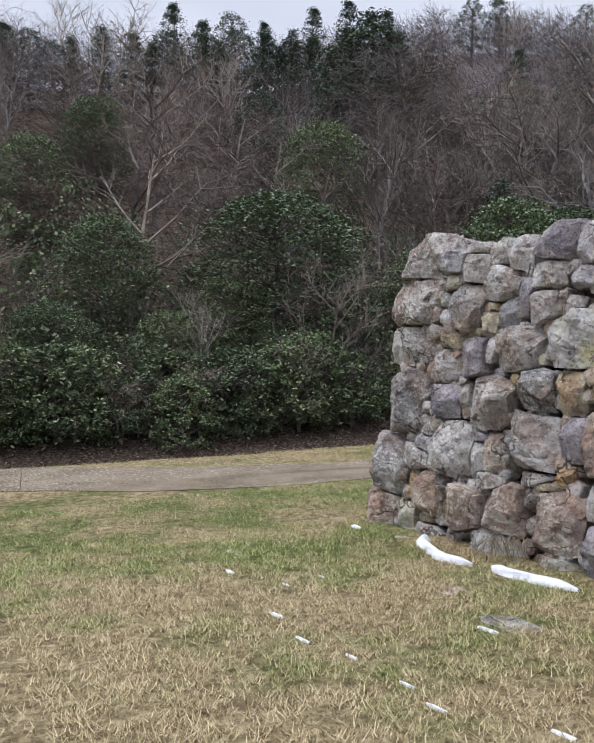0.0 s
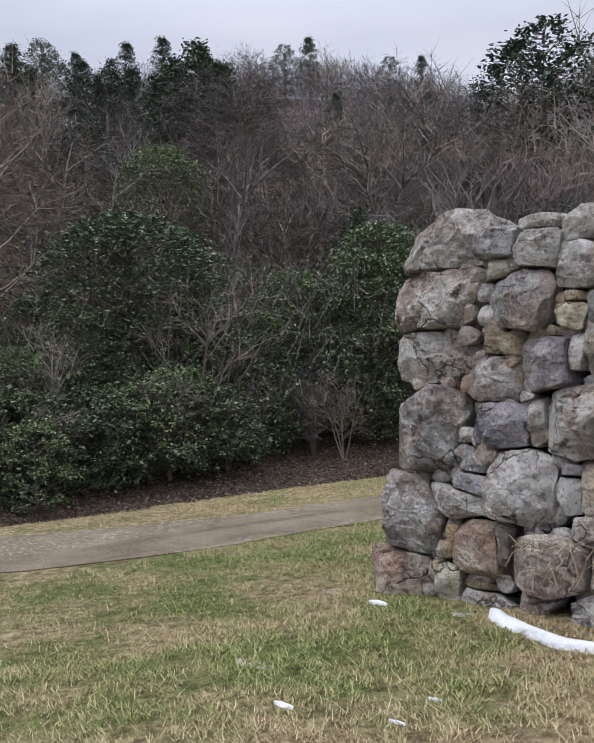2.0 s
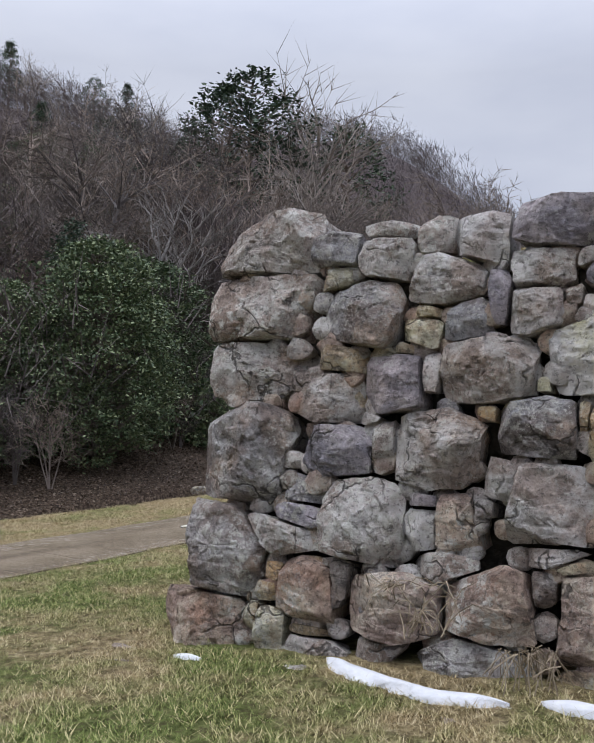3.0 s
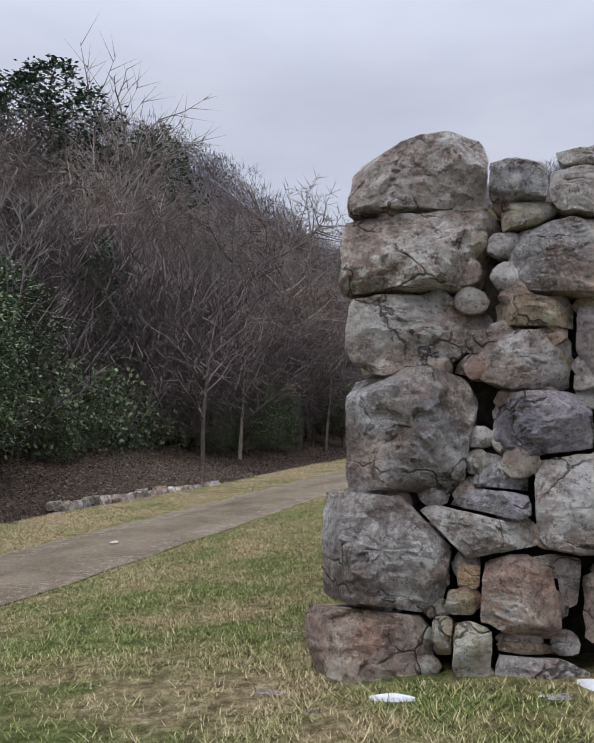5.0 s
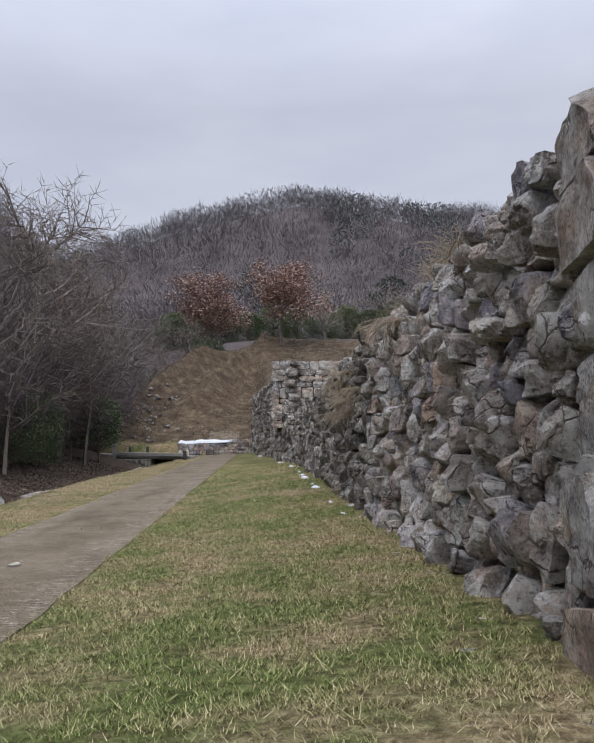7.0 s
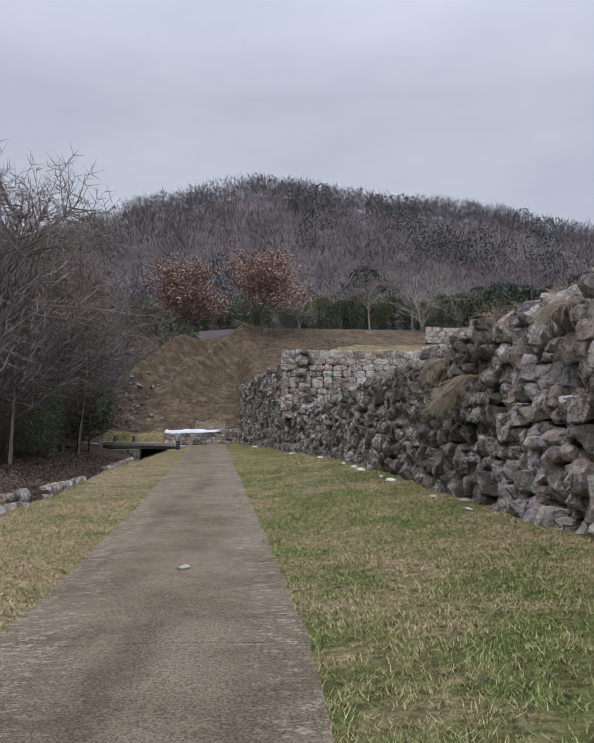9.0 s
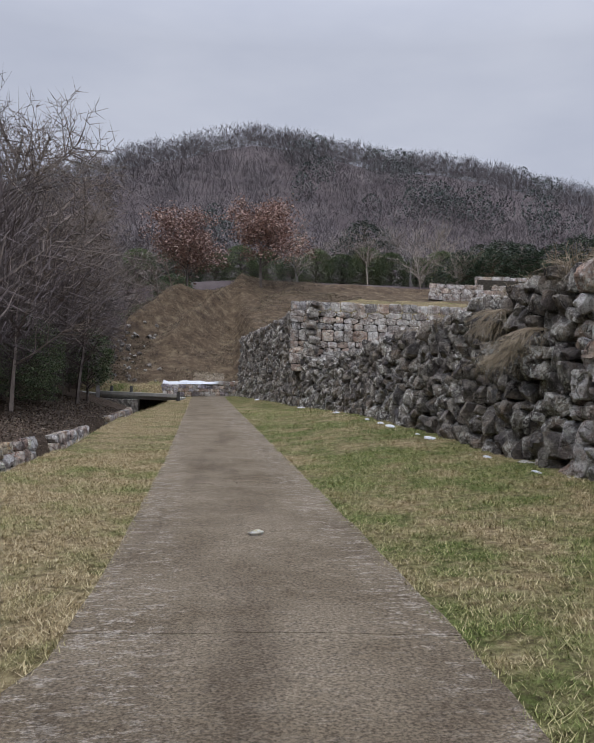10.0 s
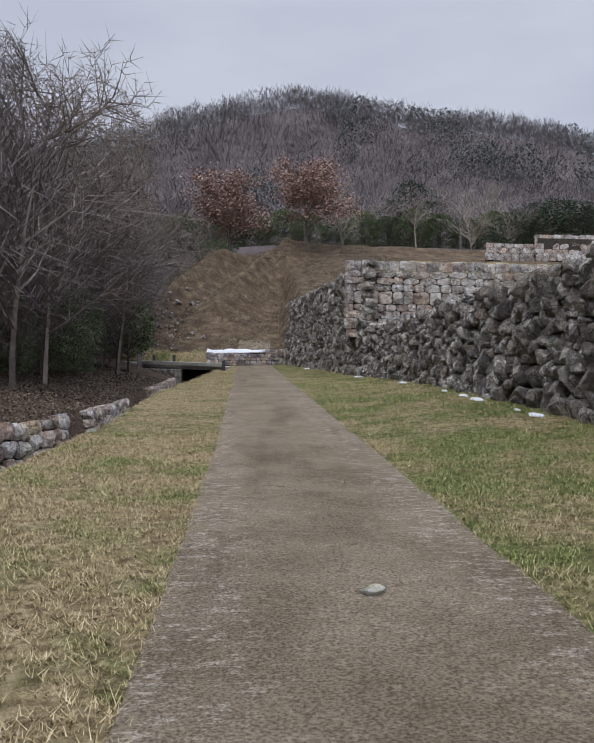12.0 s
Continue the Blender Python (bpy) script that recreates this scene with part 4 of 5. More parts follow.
# single trees that stand out
plant_to("ever", -11.6, 3.1, 7.7, 0, wide=1.35)
plant_to("ever", -11.2, 5.0, 5.1, 1, wide=0.80)
plant_to("ever", -13.9, 0.8, 5.1, 1)
plant_to("ever", -8.4, 10.5, 6.8, 0, wide=0.95)
plant_to("ever", -7.9, 10.0, 7.4, 1, wide=0.90)
plant_to("ever", -15.1, -4.4, 5.0, 0)
for k in range(34):
    y = -9.5 + 0.48 * k
    x = -7.3 - 0.8 * grow_rng.random() - 0.14 * max(y - 2, 0)
    plant("bush" if k % 3 else "shrub", x, y, grow_rng.uniform(1.6, 2.9), wide=1.1)
for x, y, tall in ((-9.2, -7.5, 3.6), (-9.6, -4.6, 3.2), (-9.4, -1.2, 3.0), (-10.4, 1.0, 3.6), (-9.8, 6.4, 3.6), (-10.2, 8.4, 4.6), (-9.4, 12.4, 3.4), (-12.8, -2.4, 4.2)):
    plant("ever", x, y, tall, wide=1.15)
plant_to("bush", -9.4, -1.6, 1.9)
plant_to("bush", -8.7, -2.7, 1.4)
plant_to("bush", -8.3, 0.2, 1.4)
plant_to("ever", -10.5, 14.7, 7.8, 1, wide=1.30)
plant_to("pine", -32.7, 18.4, 23.6, 0, wide=1.15)
plant_to("pine", -33.9, 17.5, 22.8, 0, wide=1.15)
plant_to("pine", -32.6, 20.1, 22.7, 2, wide=1.15)
plant_to("pine", -35.1, 17.0, 21.9, 0, wide=1.15)
plant_to("pine", -33.1, 21.4, 21.4, 2, wide=1.15)
plant_to("pine", -34.8, 18.9, 21.2, 0, wide=1.15)
plant_to("pine", -34.6, 20.6, 20.4, 2, wide=1.15)
plant_to("pine", -49.0, -1.8, 25.1)
plant_to("pine", -48.8, -0.2, 24.8)
plant_to("pine", -48.4, 2.7, 24.6)
plant_to("pine", -48.0, 4.8, 25.5)
plant_to("pine", -47.5, 7.0, 25.3)
plant_to("pine", -46.9, 9.3, 25.5)
plant_to("pine", -46.1, 11.9, 26.5)
plant_to("pine", -45.3, 14.2, 25.9)
plant_to("pine", -44.5, 16.2, 25.8)
plant_to("pine", -43.7, 18.1, 26.0)
plant_to("pine", -43.1, 19.4, 25.5)
plant_to("pine", -48.6, 1.4, 24.1)
plant_to("pine", -47.2, 8.3, 24.6)
plant_to("pine", -45.7, 12.9, 25.0)
plant_to("pine", -44.1, 17.2, 24.8)
plant_to("tan", -18.9, -2.8, 9.2)
plant_to("bare", -27.8, 3.1, 15.4, wide=1.25)
plant_to("bare", -24.7, 6.5, 15.0, wide=1.25)
plant_to("bare", -22.7, 8.7, 15.0, wide=1.25)
plant_to("bare", -29.3, 1.1, 15.3, wide=1.25)
plant_to("bare", -24.9, -2.8, 13.4, wide=1.25)
plant_to("bare", -30.2, 5.9, 17.2, wide=1.25)
plant_to("bare", -17.9, 7.2, 10.9, wide=1.25)
plant_to("bare", -22.3, 17.4, 14.3, wide=1.25)
plant_to("bare", -20.2, 18.7, 14.2, wide=1.25)
plant_to("bare", -17.4, 12.3, 10.7, wide=1.25)
plant_to("bare", -15.7, 17.9, 11.1, wide=1.25)
plant_to("pine", -27.3, 45.5, 29.5, 1, wide=1.30)
plant_to("pine", -27.4, 42.9, 27.2, 1)
plant_to("bare", -24.6, 47.3, 31.6, 1, wide=1.10)
plant_to("bare", -22.7, 48.5, 30.2, 1)
plant_to("bare", -33.6, 40.4, 28.7, 1, wide=1.20)
plant_to("bare", -33.8, 37.5, 27.2, 1)
plant_to("bare", -30.1, 40.8, 27.1)
plant_to("pine", -22.6, 53.1, 26.8, 1, wide=0.90)
plant_to("bare", -26.5, 38.6, 25.3)
plant_to("big", -6.6, 33.4, 13.7, 0, wide=0.90)
plant_to("big", -7.7, 31.1, 14.4, 1, wide=0.90)
plant_to("big", -6.0, 37.5, 10.7, 1, wide=1.10)
plant_to("big", -10.3, 41.1, 18.3, 0, wide=0.90)
plant_to("bare", -5.1, 49.8, 13.6)
plant_to("bare", -5.1, 39.7, 9.2)
plant_to("bare", -5.9, 23.3, 8.4)
plant_to("bare", -5.9, 27.4, 9.4)
plant_to("bare", -7.7, 45.4, 15.1)
plant_to("bare", -8.2, 57.4, 17.9)
plant_to("bare", -4.7, 63.9, 11.6)
plant_to("bare", -15.5, 34.8, 19.4, 1)
plant_to("bare", -17.3, 36.1, 20.6, 1)
plant_to("ever", -6.6, 30.3, 4.9, 1)
plant_to("ever", -6.0, 33.5, 4.7, 0, wide=0.80)
plant_to("ever", -7.0, 27.1, 3.9, 0, wide=0.80)
plant_to("small", -5.0, 43.7, 5.1)
plant_to("bare", -5.8, 39.6, 3.9, 2)
plant_to("oak", 7.1, 74.8, 20.8, 0, wide=1.28)
plant_to("oak", 0.2, 79.1, 20.4, 1, wide=1.25)
plant_to("bare", 13.8, 97.2, 23.2, 1, wide=1.20)
plant_to("bare", 22.7, 100.7, 23.0, 1, wide=1.20)
plant_to("bare", 28.7, 102.3, 25.2, 1, wide=1.20)
plant_to("bare", 29.6, 100.0, 22.5, 1, wide=1.20)
plant_to("bare", 33.5, 96.7, 22.0, 1, wide=1.20)
plant_to("bare", 20.6, 108.2, 25.6, 1, wide=1.20)
plant_to("bare", 28.1, 110.7, 27.6, 1, wide=1.20)
plant_to("bare", 18.2, 108.7, 23.7, 1, wide=1.20)
plant_to("bare", 35.8, 110.6, 27.8, 1, wide=1.20)
plant_to("pine", 33.8, 96.6, 19.9, 1, wide=1.60)
plant_to("pine", 36.5, 97.7, 21.0, 1, wide=1.60)
plant_to("pine", 39.0, 96.8, 21.5, 1, wide=1.60)
plant_to("pine", 40.2, 94.1, 20.7, 1, wide=1.60)
plant_to("pine", 42.3, 94.4, 20.3, 1, wide=1.60)
plant_to("pine", 44.4, 93.4, 20.7, 1, wide=1.60)
plant_to("pine", 47.1, 92.1, 21.6, 1, wide=1.60)
plant_to("pine", 24.2, 110.6, 25.9, 1, wide=1.60)
plant_to("pine", 36.6, 93.4, 19.4, 1, wide=1.60)
plant_to("pine", 49.8, 90.7, 22.0, 1, wide=1.60)
plant_to("ever", -6.5, 109.9, 20.6, wide=1.30)
plant_to("ever", -3.1, 110.0, 20.1, wide=1.30)
plant_to("ever", 0.3, 110.1, 21.1, wide=1.30)
plant_to("ever", 3.7, 110.0, 20.6, wide=1.30)
plant_to("ever", 7.1, 109.9, 21.6, wide=1.30)
plant_to("ever", 10.5, 109.6, 21.0, wide=1.30)
plant_to("ever", 14.0, 109.2, 20.4, wide=1.30)
plant_to("ever", 17.3, 108.8, 21.4, wide=1.30)
plant_to("ever", 20.7, 108.2, 20.8, wide=1.30)
plant_to("ever", 24.0, 107.6, 21.7, wide=1.30)
plant_to("ever", 27.2, 106.8, 21.0, wide=1.30)
plant_to("ever", 30.5, 106.0, 20.4, wide=1.30)
plant_to("ever", 33.6, 105.0, 21.3, wide=1.30)
plant_to("ever", 36.7, 104.0, 20.6, wide=1.30)
plant_to("ever", 39.7, 103.0, 21.4, wide=1.30)
plant_to("ever", 42.6, 101.8, 20.7, wide=1.30)
plant_to("ever", 45.4, 100.6, 20.0, wide=1.30)


# the wood behind the spur
for x, y, tall in ((-14, 84, 8), (-11, 88, 9), (-8.5, 84, 8), (-7, 91, 10), (-4.5, 88, 8.5), (-3, 95, 11), (-10, 95, 11), (-14, 92, 10), (-16, 78, 8), (-12.5, 76, 7), (-11, 70, 7), (-14, 66, 8), (-17, 70, 9), (-1, 92, 9), (-19, 84, 9), (-18, 93, 10)):
    plant("bare", x, y, tall, 0 if tall > 8.5 else 2, wide=1.25)
for x, y, tall in ((-9, 98, 7), (-5, 99, 7), (-13, 97, 7), (-1.5, 99, 7), (-17, 97, 6), (-13, 80, 4), (-15, 73, 4)):
    plant("ever", x, y, tall, wide=1.2)


# the wood on the slope, thick at its foot
spots = []
while len(spots) < 300:
    x, y = -8 - 62 * grow_rng.random() ** 1.25, grow_rng.uniform(-35, 105)
    # keep to the side of the slope that faces the lane and leave room round each tree
    room = 2.1 + 0.02 * abs(x)
    if all((x - a) ** 2 + (y - b) ** 2 > room * room for a, b in spots) and (x + 12) ** 2 + (y - 3.5) ** 2 > 12 and not (x > -14 and y > 42):
        spots.append((x, y))
for x, y in spots:
    k = grow_rng.random()
    deep = -x
    if k < 0.10 + (0.16 if deep > 44 and y < 35 else 0):
        plant("pine", x, y, grow_rng.uniform(6, 9))
    elif k < 0.22 and deep < 40:
        plant("ever", x, y, grow_rng.uniform(4, 6.5), wide=1.0)
    else:
        plant("bare", x, y, grow_rng.uniform(5.5, 9.5) if deep > 12 else grow_rng.uniform(4, 7))
for x, y, tall in ((-8.5, 38, 10), (-7.4, 44, 9), (-11, 34, 11), (-9.5, 29, 9), (-13, 36, 12), (-10, 48, 10), (-7.5, 53, 8), (-12, 44, 11), (-15, 40, 13), (-14, 30, 11), (-17, 47, 12), (-11, 56, 9)):
    plant("big", x, y, tall)
for x, y, tall in ((-9, 33, 4), (-10.5, 38, 4.5), (-8.2, 42, 3.4), (-12, 30, 5), (-11, 26, 4), (-13.5, 34, 5), (-9.4, 46, 3.5), (-12.5, 24, 4.5)):
    plant("ever", x, y, tall)
for x, y, tall in ((-7.2, 40, 6), (-8.8, 35, 7), (-6.6, 48, 6.5), (-9, 26, 6), (-10, 31, 8), (-8, 50, 7), (-10.5, 42, 9), (-12, 38, 9), (-6.4, 57, 6), (-9, 60, 7)):
    plant("bare", x, y, tall)
for i in range(75):
    x, y = -8.5 - 20 * grow_rng.random(), grow_rng.uniform(16, 78)
    if x > -11 and y > 42:
        continue
    plant(grow_rng.choice(("bare", "bare", "bare", "big")), x, y, grow_rng.uniform(7.5, 11.5), wide=1.1)
for i in range(90):
    y = grow_rng.uniform(-16, 50)
    x = -6.6 - grow_rng.random() * 5 - max(0, y - 20) * 0.05
    kind = grow_rng.choice(("shrub", "shrub", "bush"))
    plant(kind, x, y, grow_rng.uniform(1.2, 3.0))


def brush(name, label, count, where, mat, heights, spikes, seed, lean=0.55, leaves=0, leaf=0.5, thin=False, slim=0.016):
    """Growth that nobody could count: tufts of thin twigs, or round leafy crowns."""
    r = random.Random(seed)
    made = Sticks()
    for _ in range(count):
        spot = where(r)
        if spot is None:
            continue
        x, y = spot
        h = r.uniform(*heights)
        base = Vector((x, y, land(x, y)))
        if leaves:
            for _ in range(leaves):
                u = rand_dir(r)
                p = base + Vector((u.x * h * 0.33, u.y * h * 0.33, h * 0.5 + u.z * h * 0.45))
                d = (u + rand_dir(r)).normalized() * leaf * h * 0.3
                s = rand_dir(r)
                made.leaf(p, d, (s - d.normalized() * s.dot(d.normalized())).normalized() * leaf * h * 0.13)
            continue
        for _ in range(spikes):
            d = Vector((r.gauss(0, lean), r.gauss(0, lean), r.uniform(0.6, 1.1)))
            start = base + Vector((d.x, d.y, 0)) * h * 0.12 + Vector((0, 0, h * r.uniform(0, 0.45)))
            end = start + d.normalized() * h * r.uniform(0.3, 0.7)
            if thin:
                u = rand_dir(r)
                start = base + Vector((u.x * h * 0.34, u.y * h * 0.34, h * 0.55 + u.z * h * 0.36))
                end = start + (Vector((u.x, u.y, 0.5)) + rand_dir(r) * 0.9).normalized() * h * r.uniform(0.15, 0.34)
                k = len(made.v)
                made.v += [tuple(start), tuple(start + Vector((h * slim, 0, 0.01))), tuple(end)]
                made.f.append((k, k + 1, k + 2))
            else:
                made.stick(start, end, h * 0.006, 0.0)
    return tagged(new(name, made.mesh(name, mat)), label, "undergrowth", kind="stuff")


def on_mountain(r):
    return r.uniform(-170, 190), 108 + 190 * r.random() ** 0.8


def green_band(r):
    x, y = r.uniform(-60, 130), r.uniform(125, 280)
    return (x, y) if 0.7 * noise.noise((x * 0.045, y * 0.03, 4.0)) + 0.5 * noise.noise((x * 0.13, y * 0.09, 1.0)) + 0.22 * smooth(60, 20, abs(x - 45)) > 0.47 and 150 < y < 262 else None


def on_slope(r):
    return -7.2 - 88 * r.random() ** 1.3, r.uniform(-40, 150)


brush("mountain_wood", "bare winter woodland covering the far mountain, tinted purple-grey for haze", 7500, on_mountain, HAZED_TWIG, (4, 8.0), 58, 201, 0.62, thin=True, slim=0.014)
brush("mountain_evergreens", "scattered dark evergreens among the bare mountain wood, tinted bluish for haze", 1900, green_band, HAZED_GREEN, (4.5, 8), 0, 202, leaves=130, leaf=0.26)
brush("brook_thicket", "dense dark twiggy thicket between the trees by the brook", 3600, lambda r: (-6.6 - 12 * r.random(), r.uniform(22, 64)), TWIG, (2.5, 8.5), 60, 204, 0.7, thin=True, slim=0.0055)
brush("slope_thicket", "tangle of grey-brown twigs under the trees of the slope", 9000, on_slope, TWIG, (1.8, 6.0), 46, 203, 0.75, thin=True, slim=0.009)
brush("evergreen_undergrowth", "dark evergreen undergrowth along the foot of the wooded bank", 330,
      lambda r: (-7.6 - 5.0 * r.random() ** 1.3, r.uniform(15, 44)), EVERGREEN, (1.0, 3.2), 0, 205, leaves=150, leaf=0.2)
brush("slope_undergrowth", "dark evergreen undergrowth between the bare trees of the slope", 170,
      lambda r: (-8.2 - 13.0 * r.random(), r.uniform(-14, 15)), EVERGREEN, (1.2, 3.6), 0, 206, leaves=150, leaf=0.17)


def scatter_leaves(name, label, count, where, mat, size, seed, up=0.25):
    """Loose flat leaves or blades lying about on the ground, too many to count."""
    r = random.Random(seed)
    made = Sticks()
    for _ in range(count):
        x, y = where(r)
        a = rand_dir(r, up)
        t = rand_dir(r, 0.4)
        made.leaf(Vector((x, y, land(x, y) + 0.015)), a * size * r.uniform(0.6, 1.4), (t - a * t.dot(a)).normalized() * size * 0.36)
    tagged(new(name, made.mesh(name, mat)), label, "leaf litter", kind="stuff")


def far_bank(r):
    y = r.uniform(-12, 44)
    return lerp_table(CREEK_FAR, y) - 0.1 - 5.5 * r.random(), y


def on_spur(r):
    return r.uniform(-9, 13), r.uniform(55.5, 81)


scatter_leaves("leaf_litter", "brown dead leaves strewn over the bank under the trees", 42000, far_bank, LITTER, 0.075, 207)


def spur_growth():
    """Tufts of withered grass on the spur."""
    r = random.Random(208)
    made = Sticks()
    for _ in range(11000):
        x, y = on_spur(r)
        if noise.noise((x * 0.45, y * 0.45, 3.0)) + r.gauss(0, 0.2) < -0.05:
            continue
        z = land(x, y)
        for _ in range(5):
            d = Vector((r.gauss(0, 0.7), r.gauss(0, 0.7), 1.0)).normalized() * r.uniform(0.06, 0.22)
            made.leaf(Vector((x + r.gauss(0, 0.12), y + r.gauss(0, 0.12), z - 0.02)), d, Vector((0.018, 0.0, 0)))
    tagged(new("spur_grass", made.mesh("spur_grass", WITHERED)), "withered tan grass and brown weeds on the earth spur", "dry grass", kind="stuff")


spur_growth()


# ---------------------------------------------------------------- lawn
def build_grass():
    r = np.random.default_rng(3)
    blocks = []
    # x from, x to, y from, y to, blades, size
    for x0, x1, y0, y1, n, size in ((5.5, 15.0, -7.5, -3.0, 190000, 1.0), (2.0, 12, -9.0, -2.5, 120000, 1.0), (2.0, 5.7, -3.0, 10, 190000, 1.0), (2.2, 5.7, 10, 30, 40000, 1.4),
                                    (-2.6, 0.3, -1.0, 12, 160000, 1.0), (-2.6, 0.6, 12, 45, 24000, 1.4), (-5, 1.2, -8, -0.5, 22000, 1.2), (2.4, 5.4, 30, 52, 9000, 1.5)):
        x, y = r.uniform(x0, x1, n), r.uniform(y0, y1, n)
        blocks.append(np.stack([x, y, np.full(n, size)], 1))
    p = np.concatenate(blocks)
    tufts = np.array([0.6 * noise.noise((a * 3.1, b * 3.1, 9.0)) + 0.6 * noise.noise((a * 11.0, b * 11.0, 2.0)) for a, b, _ in p.tolist()])
    keep = tufts + r.normal(0, 0.16, len(p)) > -0.12
    p, tufts = p[keep], tufts[keep]
    a, b = p[:, 0], p[:, 1]
    table = lambda t, at: np.interp(at, [k for k, _ in t], [q for _, q in t])
    ragged = lambda lane, at: np.interp(at, np.arange(-12, 56, 0.05), [0.09 * noise.noise((k * 2.3, lane, 0)) for k in np.arange(-12, 56, 0.05).tolist()])
    on_lane = (table(ROAD_LEFT, b) + 0.05 + ragged(1.0, b) < a) & (a < table(ROAD_RIGHT, b + 0.28) - 0.05 + ragged(8.0, b))
    keep = ~on_lane & (a > table(CREEK_NEAR, b) - 0.25) & ~((a > table(FACE_X, b) - 0.05) & (b > -3.2))
    p = p[keep]
    # heights off a fine grid
    gx, gy = np.arange(-6, 16.01, 0.1), np.arange(-10, 53.01, 0.1)
    grid = np.array([[land(u, v) for u in gx.tolist()] for v in gy.tolist()])
    fx, fy = (p[:, 0] - gx[0]) / 0.1, (p[:, 1] - gy[0]) / 0.1
    ix, iy = fx.astype(int), fy.astype(int)
    fx, fy = fx - ix, fy - iy
    z = (grid[iy, ix] * (1 - fx) + grid[iy, ix + 1] * fx) * (1 - fy) + (grid[iy + 1, ix] * (1 - fx) + grid[iy + 1, ix + 1] * fx) * fy
    n = len(p)
    turn = r.uniform(0, 2 * np.pi, n)
    tall = r.uniform(0.010, 0.040, n) * p[:, 2] * np.where(r.random(n) < 0.06, 1.8, 1.0)
    lean = r.uniform(0.4, 2.6, n) * tall
    wide = r.uniform(0.002, 0.0042, n) * p[:, 2]
    dx, dy = np.cos(turn), np.sin(turn)
    a = np.stack([p[:, 0] - dy * wide, p[:, 1] + dx * wide, z - 0.004], 1)
    b = np.stack([p[:, 0] + dy * wide, p[:, 1] - dx * wide, z - 0.004], 1)
    c = np.stack([p[:, 0] + dx * lean, p[:, 1] + dy * lean, z + tall], 1)
    verts = np.stack([a, b, c], 1).reshape(-1, 3)
    faces = np.arange(n * 3).reshape(-1, 3)
    tagged(new("grass", tri_mesh("grass", verts, faces, BLADE)), "short winter grass, straw-coloured with green tufts", "grass", kind="stuff")


build_grass()


# ---------------------------------------------------------------- brook, footbridge and fence
def creek_wall():
    """The built stretches of the brook's far bank; between them the earth lies bare."""
    wall = tagged(new("creek_wall"), "rough stone bank wall along the brook", "stone wall", kind="structure")
    r = random.Random(41)
    for y0, y1, tall, wid, hgt in ((11.0, 18.6, 1.1, (0.26, 0.6), (0.2, 0.45)), (21.5, 28.5, 0.6, (0.3, 0.6), (0.2, 0.4)), (35.5, 46.5, 0.85, (0.3, 0.6), (0.16, 0.3))):
        seeds, y = [], y0
        while y < y1:
            w = r.uniform(*wid)
            v = -r.uniform(0.0, 0.1)
            while v > -tall:
                h = r.uniform(*hgt)
                seeds.append((y + w / 2 + r.uniform(-0.05, 0.05), v - h / 2, w / 2, h / 2))
                v -= h
            y += w
        for i, (poly, s) in enumerate(zip(cells(seeds, None, 1.25), seeds)):
            if poly is None:
                continue
            x = lerp_table(CREEK_FAR, s[0])
            dx = lerp_table(CREEK_FAR, s[0] + 0.5) - lerp_table(CREEK_FAR, s[0] - 0.5)
            top = land(x - 0.45, s[0]) + 0.02
            verts, faces = rock(poly, 0.3, 8000 + i + int(y0) * 50, 18, 8, 1.0, 0.32)
            m = Matrix.Translation((x - 0.02 - 0.16 * (s[1] + 0.6), s[0], top + s[1])) @ Matrix.Rotation(radians(-90) - math.atan(dx), 4, "Z") @ Matrix.Rotation(r.uniform(-0.2, 0.2), 4, "Z")
            verts = [(-a, b, c) for a, b, c in verts]
            faces = [f[::-1] for f in faces]
            child("stone", tri_mesh("stone", verts, faces, STONE[r.choice("snnwnt")], True, 24), wall, m)


creek_wall()


def loose_rock(name, x, y, wide, long_, tall, tone, seed, label, sink=0.3, turn=0.0):
    r = random.Random(seed)
    poly = [(math.cos(a) * r.uniform(0.38, 0.5), math.sin(a) * r.uniform(0.38, 0.5)) for a in [2 * math.pi * k / 9 for k in range(9)]]
    verts, faces = rock(poly, 0.4, seed, 26, 10, 1.0)
    ob = new(name, tri_mesh(name, verts, faces, STONE[tone], True, 34))
    ob.matrix_basis = Matrix.Translation((x, y, land(x, y) - tall * sink)) @ Matrix.Rotation(turn, 4, "Z") @ Matrix.Diagonal((wide, long_, tall * 1.6, 1)) @ Matrix.Rotation(radians(90), 4, "X")
    return tagged(ob, label, "rock")


loose_rock("flat_stone", 5.27, -2.04, 0.34, 0.28, 0.10, "g", 301, "small flat grey stone lying in the grass")
loose_rock("flat_stone", 5.75, -3.75, 0.8, 0.42, 0.3, "g", 302, "flat grey stone half sunk at the wall's foot")
loose_rock("flat_stone", 5.55, -3.35, 0.4, 0.3, 0.14, "g", 309, "grey stone half sunk at the wall's foot")
loose_rock("sunken_rock", 6.9, -5.15, 0.9, 0.45, 0.10, "n", 303, "low grey-brown rock sunk in the lawn")
loose_rock("sunken_rock", 10.4, -4.45, 1.3, 0.6, 0.14, "g", 304, "broad flat rock sunk in the lawn near the wall")
loose_rock("sunken_rock", 9.4, -4.3, 0.9, 0.5, 0.10, "n", 305, "low brown rock sunk in the lawn near the wall")
